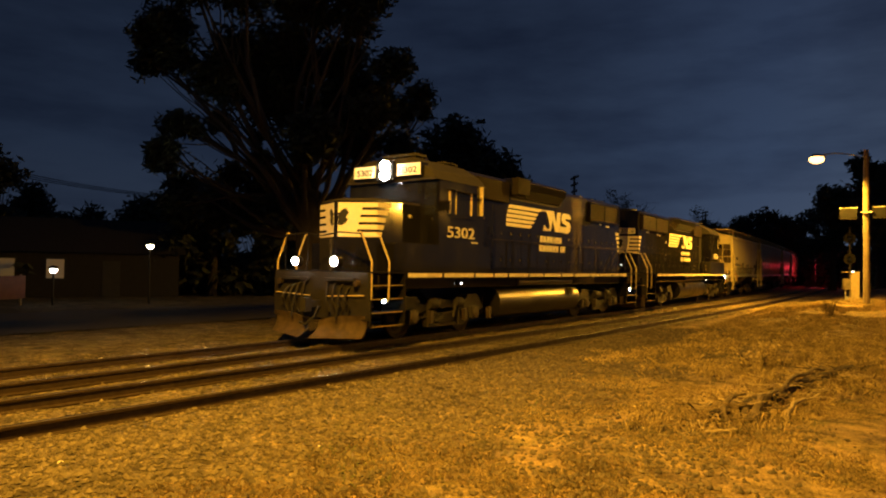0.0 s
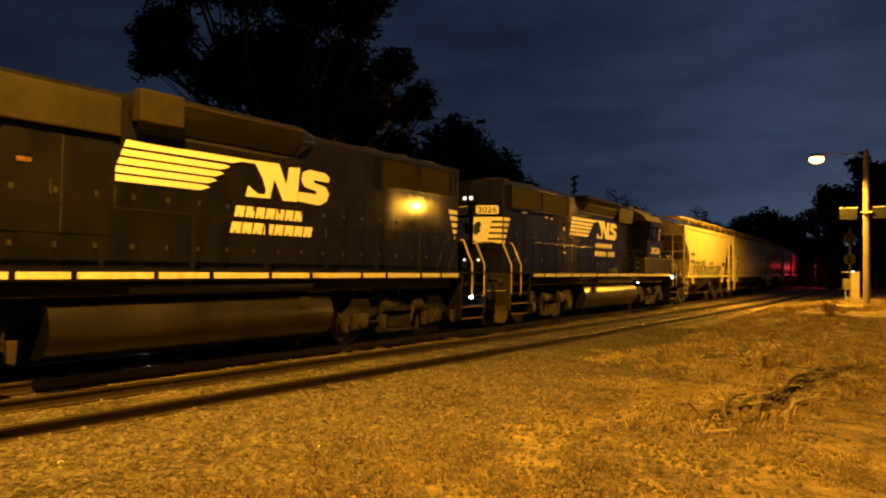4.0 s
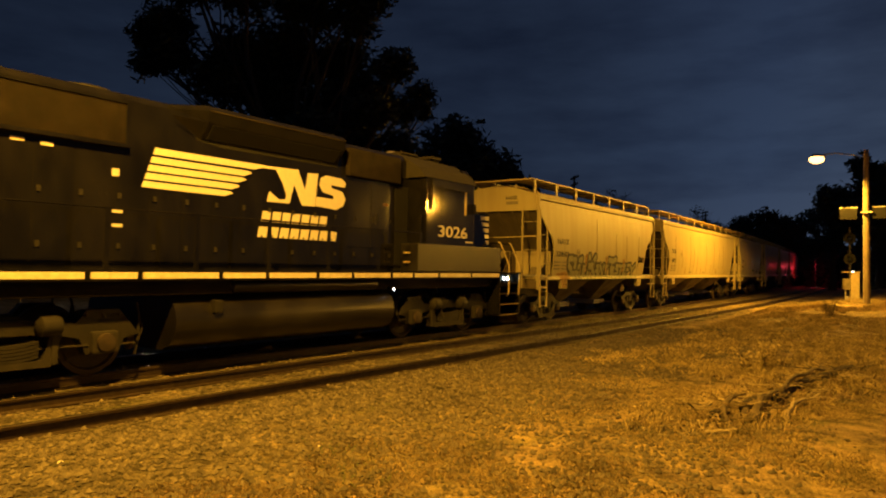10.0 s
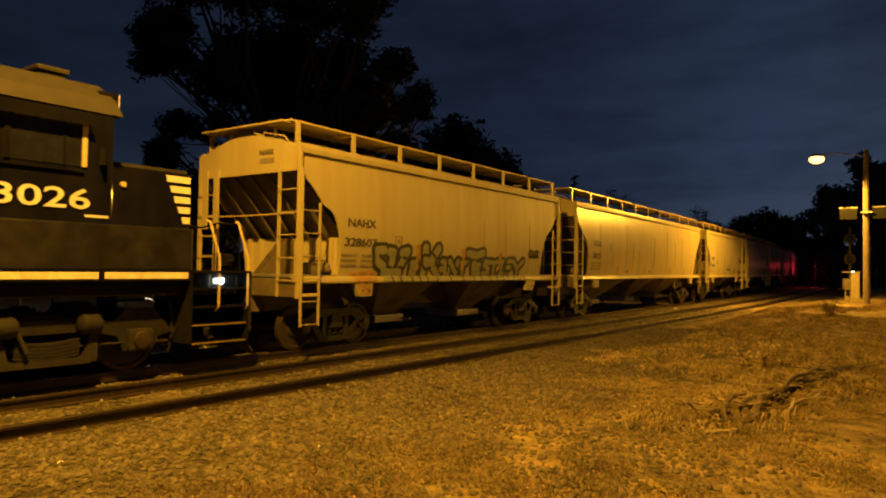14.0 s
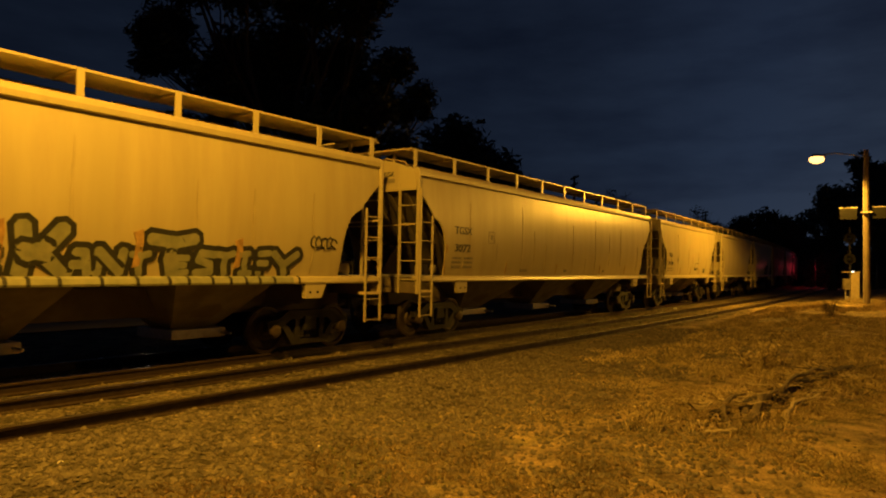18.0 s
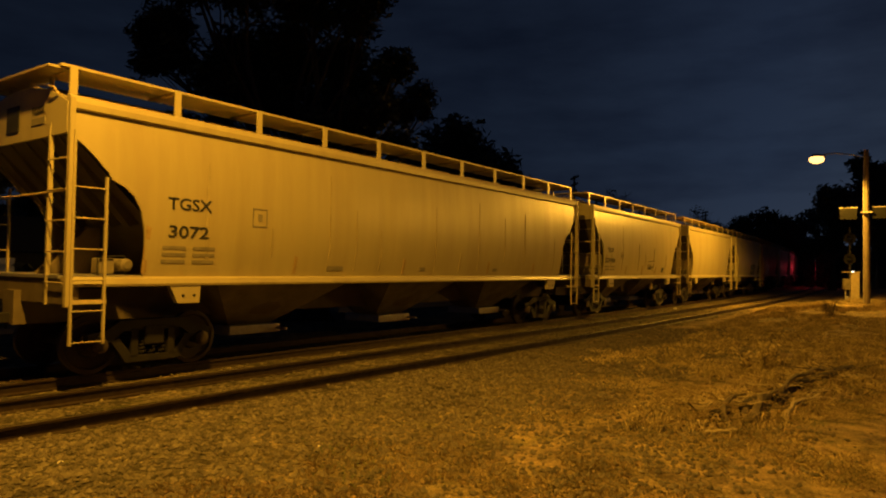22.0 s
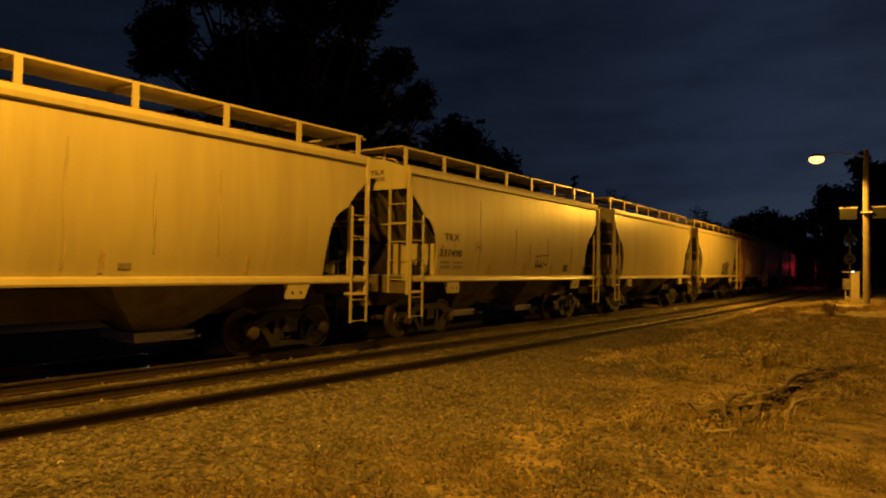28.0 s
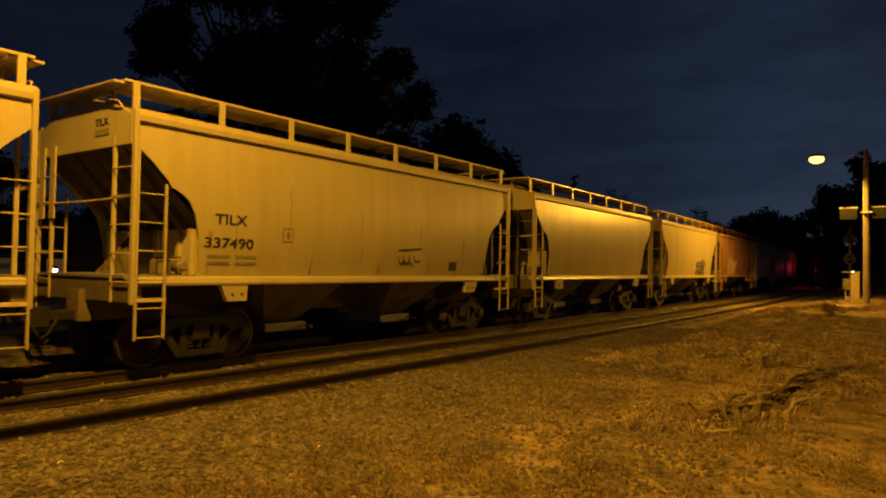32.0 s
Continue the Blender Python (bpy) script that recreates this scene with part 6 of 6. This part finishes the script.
def house(at, turn, w, d, h, label, windows):
    t = thing("house", label, "house", pose(*at, 0, 0, turn), "houses beyond the lane")
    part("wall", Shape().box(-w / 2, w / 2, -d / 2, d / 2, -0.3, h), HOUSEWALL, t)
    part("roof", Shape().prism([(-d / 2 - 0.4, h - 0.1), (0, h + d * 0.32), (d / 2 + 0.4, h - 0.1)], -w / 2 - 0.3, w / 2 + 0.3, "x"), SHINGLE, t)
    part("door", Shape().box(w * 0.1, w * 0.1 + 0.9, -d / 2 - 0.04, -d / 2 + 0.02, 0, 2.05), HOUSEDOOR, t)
    for x in windows:
        f = part("window", Shape().box(x - 0.5, x + 0.5, -d / 2 - 0.05, -d / 2 + 0.02, 1.0, 2.2), HOUSEDOOR, t)
        part("pane", Shape().box(x - 0.42, x + 0.42, -d / 2 - 0.06, -d / 2 - 0.05, 1.08, 2.12), DIMWINDOW, f)
    return t


house((19.6, 40.9, -0.3), -27, 10, 6, 2.6, "low dark house with two dimly lit windows", (-3.6, -1.3))
house((9.6, 38.5, -0.3), -20, 8, 5.5, 2.5, "low dark house behind the scrub", (2.0,))


def yard_light(at, material, r, label):
    t = thing("yard_light", label, "lamp", pose(at[0], at[1], -0.3), "yard lights")
    z = at[2] + 0.3
    part("post", Shape().tube([(0, 0, 0), (0, 0, z)], 0.05, 8), SIGNALDARK, t)
    part("hood", Shape().lathe([(z + 0.05, r * 1.5), (z + 0.15, r), (z + 0.2, 0.04)], (0, 0, 0), "z", 12), SIGNALDARK, t)
    part("globe", Shape().lathe([(z - r, r * 0.5), (z - r * 0.5, r), (z + 0.03, r)], (0, 0, 0), "z", 12), material, t, smooth=True)


yard_light((18.1, 31.2, 2.56), WARMYARD, 0.16, "lit warm yard light on a post")
yard_light((14.1, 32.2, 1.33), YARD, 0.15, "lit white yard light near the ground")
yard_light((28.1, 31.2, 2.62), YARD, 0.09, "small lit white yard light")
yard_light((95.0, 8.9, 2.0), YARD, 0.20, "small lit white lamp beside the crossing")
yard_light((49.0, 3.75, 0.95), YARD, 0.07, "small lit white lamp beside the cabinet")
board = thing("notice_board", "faded red notice board on two posts", "board", pose(12.4, 32.3, -0.3, 0, 0, 30))
part("board", Shape().box(-0.85, 0.85, -0.04, 0.04, 0.35, 1.35), REDBOARD, board)
for x in (-0.7, 0.7):
    part("post", Shape().box(x - 0.05, x + 0.05, 0.04, 0.12, 0, 1.4), POLEWOOD, board)

# ---- small things on the ground ----
STONE = mat("ballast_stone", (0.116, 0.096, 0.063), 0.9, 0, 9.0, 0.35)
STRAW = mat("dry_grass_blade", (0.32, 0.25, 0.12), 0.85, 0, 2.0, 0.5)
GREEN = mat("green_weed", (0.09, 0.13, 0.03), 0.8, 0, 4.0, 0.4)
DEADWOOD = mat("dead_branch_wood", (0.135, 0.105, 0.065), 0.85, 0, 8.0, 0.35, (0.07, 0.055, 0.04), 0.6, 3.0, 0.4, 50.0)
PALEWOOD = mat("bare_pale_wood", (0.44, 0.36, 0.21), 0.8, 0, 7.0, 0.2)
DRYTWIG = mat("dry_straw_twig", (0.25, 0.19, 0.095), 0.85, 0, 6.0, 0.3)
LITTER = mat("white_litter", (0.75, 0.73, 0.68), 0.6)


def island_variation(material, spread):
    """Let every stone or blade of a joined mesh have its own shade."""
    nt = material.node_tree
    b = nt.nodes["Principled BSDF"]
    src = b.inputs["Base Color"].links[0].from_socket
    geo = nt.nodes.new("ShaderNodeNewGeometry")
    mr = nt.nodes.new("ShaderNodeMapRange")
    mr.inputs["To Min"].default_value, mr.inputs["To Max"].default_value = 1 - spread, 1 + spread
    hs = nt.nodes.new("ShaderNodeHueSaturation")
    nt.links.new(geo.outputs["Random Per Island"], mr.inputs[0])
    nt.links.new(mr.outputs[0], hs.inputs["Value"])
    nt.links.new(src, hs.inputs["Color"])
    nt.links.new(hs.outputs[0], b.inputs["Base Color"])


island_variation(STONE, 0.45)
island_variation(STRAW, 0.5)
island_variation(LEAF, 0.5)


def scatter(n, seed, spot, build, name, material, label, category):
    rnd = random.Random(seed)
    v, f = [], []
    for _ in range(n):
        x, y = spot(rnd)
        build(rnd, x, y, ground_height(x, y), v, f)
    me = bpy.data.meshes.new(name)
    me.from_pydata(v, [], f)
    me.materials.append(material)
    return tagged(new(name, me), label, category, kind="stuff")


def stone(rnd, x, y, z, v, f):
    r = 0.010 + 0.034 * rnd.random() ** 1.8
    i = len(v)
    a = rnd.random() * 6.28
    c, s = math.cos(a), math.sin(a)
    for px, py, pz in ((1.1, 0.1, 0.1), (-0.1, 0.9, 0.2), (-1, -0.1, 0.05), (0.1, -0.95, 0.15), (0.1, 0.05, 0.85), (0, 0, -0.5)):
        k = r * rnd.uniform(0.75, 1.3)
        v.append((x + (px * c - py * s) * k, y + (px * s + py * c) * k, z + 0.004 + pz * k))
    f += [(i + a, i + b, i + 4) for a, b in ((0, 1), (1, 2), (2, 3), (3, 0))] + [(i + b, i + a, i + 5) for a, b in ((0, 1), (1, 2), (2, 3), (3, 0))]


def blade(rnd, x, y, z, v, f):
    for _ in range(3):
        i = len(v)
        a, h, w = rnd.random() * 6.28, rnd.uniform(0.010, 0.040), rnd.uniform(0.0015, 0.0035)
        lean = rnd.uniform(0.3, 1.6) * h
        px, py = x + rnd.uniform(-0.03, 0.03), y + rnd.uniform(-0.03, 0.03)
        c, s = math.cos(a), math.sin(a)
        v += [(px - s * w, py + c * w, z - 0.004), (px + s * w, py - c * w, z - 0.004), (px + c * lean * 0.5, py + s * lean * 0.5, z + h * 0.8), (px + c * lean, py + s * lean, z + h)]
        f += [(i, i + 1, i + 2), (i + 1, i + 3, i + 2)]


def tuft(rnd, x, y, z, v, f):
    """A few longer dry blades standing together."""
    for _ in range(4):
        i = len(v)
        a, h, w = rnd.random() * 6.28, rnd.uniform(0.03, 0.10), rnd.uniform(0.003, 0.006)
        lean = rnd.uniform(0.4, 1.8) * h
        px, py = x + rnd.gauss(0, 0.05), y + rnd.gauss(0, 0.05)
        c, s = math.cos(a), math.sin(a)
        v += [(px - s * w, py + c * w, z - 0.01), (px + s * w, py - c * w, z - 0.01), (px + c * lean * 0.5, py + s * lean * 0.5, z + h * 0.8), (px + c * lean, py + s * lean, z + h)]
        f += [(i, i + 1, i + 2), (i + 1, i + 3, i + 2)]


def stalk(rnd, x, y, z, v, f):
    """One thin dry stalk, upright or fallen over."""
    i = len(v)
    a, h, w = rnd.random() * 6.28, rnd.uniform(0.03, 0.16), rnd.uniform(0.0025, 0.005)
    lean = rnd.uniform(0.4, 2.6) * h
    c, s = math.cos(a), math.sin(a)
    v += [(x - s * w, y + c * w, z - 0.01), (x + s * w, y - c * w, z - 0.01), (x + c * lean * 0.45 - s * w, y + s * lean * 0.45 + c * w, z + h * 0.75), (x + c * lean * 0.45 + s * w, y + s * lean * 0.45 - c * w, z + h * 0.75), (x + c * lean, y + s * lean, z + h)]
    f += [(i, i + 1, i + 3, i + 2), (i + 2, i + 3, i + 4)]


def rise_spot(rnd):
    while True:
        x = 13.0 + 35.0 * rnd.random()
        y = rnd.uniform(-4.0, 6.4 + max(0.0, x - 24.0) * 0.07)
        if noise.noise((x * 0.3, y * 0.7, 17.0)) + noise.noise((x * 0.9, y * 2.0, 12.0)) * 0.5 > -0.1:
            return x, y


def pile_spot(rnd):
    u = rnd.random()
    return 8.8 + 8.2 * u + rnd.gauss(0, 0.5), 2.55 - 1.1 * u + rnd.gauss(0, 0.42)


def gravel_spot(rnd):
    x = 1.0 + 22.0 * rnd.random() ** 1.3
    return x, rnd.uniform(4.2, 7.6) - 0.02 * x + rnd.gauss(0, 0.3)


def bed_spot(rnd):
    x = 2.0 + 34.0 * rnd.random() ** 1.2
    return x, rnd.uniform(7.3, 14.2)


def near_gravel(rnd):
    return rnd.uniform(4.0, 10.0), rnd.gauss(2.6, 0.8)


def grass_spot(rnd):
    while True:
        x = 3.0 + 26.0 * rnd.random() ** 1.5 + rnd.gauss(0, 0.7)
        y = rnd.uniform(-0.8, 6.0) - 0.01 * x + rnd.gauss(0, 0.25)
        if noise.noise((x * 0.5, y * 0.5, 7.0)) + noise.noise((x * 1.6, y * 1.6, 2.0)) * 0.5 > -0.05 + max(0, y - 4.2 + x * 0.02) * 0.5:
            return x, y


scatter(26000, 1, gravel_spot, stone, "loose_gravel", STONE, "loose brown and grey gravel beside the rails", "gravel")
scatter(12000, 2, bed_spot, stone, "track_ballast", STONE, "ballast stones between the rails", "gravel")
scatter(3500, 5, near_gravel, stone, "scattered_pebbles", STONE, "scattered pebbles in the dry grass", "gravel")
scatter(52000, 3, grass_spot, blade, "dry_grass", STRAW, "short dry yellow grass in patches", "grass")


scatter(16000, 6, rise_spot, tuft, "rough_grass", STRAW, "longer dry grass on the low rise", "grass")
scatter(6500, 7, pile_spot, stalk, "dry_stalks", STRAW, "thin dry stalks round the brush pile", "grass")


def flake(rnd, x, y, z, v, f):
    """A curled dead leaf or a chip of bark lying on the ground."""
    i = len(v)
    a, r, lift = rnd.random() * 6.28, rnd.uniform(0.015, 0.05), rnd.uniform(0.005, 0.035)
    c, s = math.cos(a) * r, math.sin(a) * r
    v += [(x - c, y - s, z + lift), (x + s * 0.5, y - c * 0.5, z + 0.004), (x + c, y + s, z + lift * rnd.uniform(0.3, 1.4)), (x - s * 0.5, y + c * 0.5, z + 0.006)]
    f += [(i, i + 1, i + 3), (i + 1, i + 2, i + 3)]


LITTERLEAF = mat("dead_leaf", (0.20, 0.135, 0.06), 0.8, 0, 3.0, 0.4)
island_variation(LITTERLEAF, 0.6)
scatter(5200, 8, pile_spot, flake, "leaf_litter", LITTERLEAF, "dead leaves and bark chips round the brush pile", "leaves")
scatter(5000, 9, grass_spot, flake, "dry_leaves", LITTERLEAF, "scattered dead leaves in the dry grass", "leaves")


def weed(name, at, height, n, seed, material, label, spread=0.5):
    rnd = random.Random(seed)
    t = thing(name, label, "weed", pose(at[0], at[1], ground_height(*at)), "weeds")
    s = Shape()
    for _ in range(n):
        a, h = rnd.random() * 6.28, height * rnd.uniform(0.5, 1.0)
        p = Vector((rnd.gauss(0, 0.05), rnd.gauss(0, 0.05), 0)) * (1 + spread * 3)
        e = p + Vector((math.cos(a) * spread * h, math.sin(a) * spread * h, h))
        s.tube([p, p.lerp(e, 0.5) + Vector((0, 0, h * 0.1)), e], [0.003 + 0.012 * height, 0.002 + 0.008 * height, 0.001 + 0.004 * height], 4)
        for _ in range(5):
            q = p.lerp(e, rnd.uniform(0.4, 1.0))
            b = Vector((rnd.gauss(0, 1), rnd.gauss(0, 1), rnd.gauss(0.4, 0.6))).normalized() * height * 0.16
            c = b.orthogonal().normalized() * height * 0.03
            s.add([q, q + b * 0.5 + c, q + b, q + b * 0.5 - c], [(0, 1, 2, 3)])
    tagged(part("foliage", s, material, t), kind="stuff")
    return t


for i, (x, y, h) in enumerate(((5.11, 5.21, 0.10), (5.85, 5.75, 0.06), (4.68, 4.6, 0.09), (4.8, 4.15, 0.09), (4.95, 4.75, 0.06), (8.6, 4.9, 0.07))):
    weed("green_weed", (x, y), h * 0.8, 16, 60 + i, GREEN, "small green weed in the gravel", 0.9)
for i, (x, y, h) in enumerate(((13.9, 3.0, 0.62), (14.6, 2.75, 0.72), (15.3, 2.9, 0.60), (16.2, 2.4, 0.45), (12.6, 2.4, 0.38), (8.3, 3.0, 0.34), (18.4, 2.0, 0.42), (29.3, 3.5, 0.7), (13.0, 3.4, 0.35), (17.2, 1.5, 0.4))):
    weed("dead_weed", (x, y), h, 22, 80 + i, STRAW if i != 7 else DEADWOOD, "tall dry brown weed stalks", 0.35)

pile = thing("brush_pile", "heap of dead branches and roots on the dry grass", "brush pile", pose(11.2, 2.0, -0.21))
rnd = random.Random(12)


def branch(p0, p1, r0, r1, material=DEADWOOD, name="branch", bend=0.08):
    s = Shape()
    p0, p1 = Vector((p0[0], p0[1], p0[2] * 0.6)), Vector((p1[0], p1[1], p1[2] * 0.6))
    pts = limb(s, p0, p1, r0, r1, rnd, bend, 8, 7)
    for _ in range(5):
        q = pts[rnd.randint(2, 6)]
        limb(s, q, q + Vector((rnd.gauss(0, 1), rnd.gauss(0, 1), rnd.uniform(0.0, 0.5))) * (Vector(p1) - Vector(p0)).length * 0.14, r1 * 0.7, 0.004, rnd, 0.1, 5, 3)
    part(name, s, material, pile, smooth=True)


branch((-1.5, 0.15, 0.08), (0.9, -0.05, 0.24), 0.045, 0.032)
branch((0.2, 0.0, 0.26), (4.4, -0.55, 0.22), 0.032, 0.018)
branch((0.6, 0.2, 0.05), (3.6, -0.1, 0.34), 0.03, 0.014)
branch((1.8, -0.1, 0.30), (4.9, -0.75, 0.16), 0.03, 0.014)
branch((-2.72, 0.32, 0.05), (-2.30, 0.04, 0.05), 0.024, 0.018, PALEWOOD, "split_log", 0.01)
branch((-0.2, -0.25, 0.03), (1.6, -0.5, 0.08), 0.016, 0.008, PALEWOOD)
branch((-2.05, 0.16, -0.02), (-1.92, 0.30, 0.34), 0.05, 0.03, DEADWOOD, "root_stub", 0.12)
branch((-1.62, 0.02, 0.0), (-0.85, 0.06, 0.36), 0.07, 0.05, DEADWOOD, "root_stub", 0.06)
branch((-1.85, 0.42, 0.05), (-1.30, 0.30, 0.46), 0.05, 0.025, DEADWOOD, "root_stub", 0.15)
branch((-1.1, -0.30, 0.03), (0.9, -0.42, 0.12), 0.035, 0.018, PALEWOOD, "branch", 0.05)
# Dark logs added in place of the shaded hollows under the branches.
for a, b, c, d, r in ((-2.0, 0.40, -1.55, 0.34, 0.075), (-1.25, 0.20, -0.3, 0.12, 0.08), (-0.2, 0.06, 0.9, -0.05, 0.085), (1.2, -0.06, 1.9, -0.16, 0.07), (2.3, -0.22, 3.1, -0.36, 0.075), (3.3, -0.34, 4.3, -0.55, 0.08)):
    branch((a, b, 0.16), (c, d, 0.20), r, r * 0.8, BARK, "rotten_log", 0.06)
for i in range(260):
    u = rnd.random()
    p = Vector((-2.3 + 6.9 * u, 0, rnd.uniform(0.0, 0.30)))
    p.y = 0.22 - 0.14 * p.x + rnd.gauss(0, 0.17)
    a = rnd.uniform(-1.2, 1.2) + (3.14 if rnd.random() < 0.45 else 0)
    branch(p, p + Vector((math.cos(a), math.sin(a), rnd.uniform(-0.05, 0.36))) * rnd.uniform(0.2, 0.6), 0.009, 0.004, (DEADWOOD, DRYTWIG, DRYTWIG, PALEWOOD)[i % 4], "twig", 0.18)

for x, y, r in ((5.06, 5.33, 0.03), (15.6, 2.95, 0.05), (22.9, 2.8, 0.06), (4.75, 10.95, 0.05), (6.7, 13.2, 0.06), (6.75, 11.6, 0.05), (9.1, 13.3, 0.06), (33.9, 10.7, 0.09), (1.9, 6.5, 0.03), (3.05, 6.7, 0.03)):
    s = Shape()
    s.lathe([(0.0, r * 0.7), (r * 0.4, r), (r * 0.8, r * 0.6), (r * 0.9, 0.01)], (0, 0, 0), "z", 7)
    t = part("pale_stone", s, LITTER)
    t.matrix_world = pose(x, y, ground_height(x, y) - 0.005, 8, 0, x * 90)
    tagged(t, "small pale stone lying on the ballast", "stone", "pale stones")


# ---- what moves ----
TRAVEL = (103.7248, -69.0431, 157.2165, -287.9799, 244.4136, -76.0789)


def travelled(t):
    """Metres that the train has gone, slowing down, t seconds on."""
    x = t / 32.0
    return sum(c * x ** (i + 1) for i, c in enumerate(TRAVEL))


def roll_along(car, centre, reach, radius, turned):
    rows = []
    for i in range(65):
        t = i * 0.5
        d = centre - travelled(t)
        x0, y0, _ = along(d - reach)
        x1, y1, _ = along(d + reach)
        rows.append((t, pose((x0 + x1) / 2, (y0 + y1) / 2, 0, 0, 0, math.degrees(math.atan2(y1 - y0, x1 - x0)) + turned)))
    walk(car, rows)
    way = 1 if turned else -1
    for ob in car.children_recursive:
        if ob.name.startswith("wheelset"):
            x, z = ob.location.x, ob.location.z
            walk(ob, [(i * 0.2, pose(x, 0, z, 0, way * math.degrees(travelled(i * 0.2) / radius), 0)) for i in range(161)])


def motions():
    roll_along(leader, 19.22, 5.18, 0.508, 0)
    roll_along(second, 37.41, 5.18, 0.508, 180)
    for car, centre, reach in hoppers:
        roll_along(car, centre, reach, 0.457, 0)


motions()
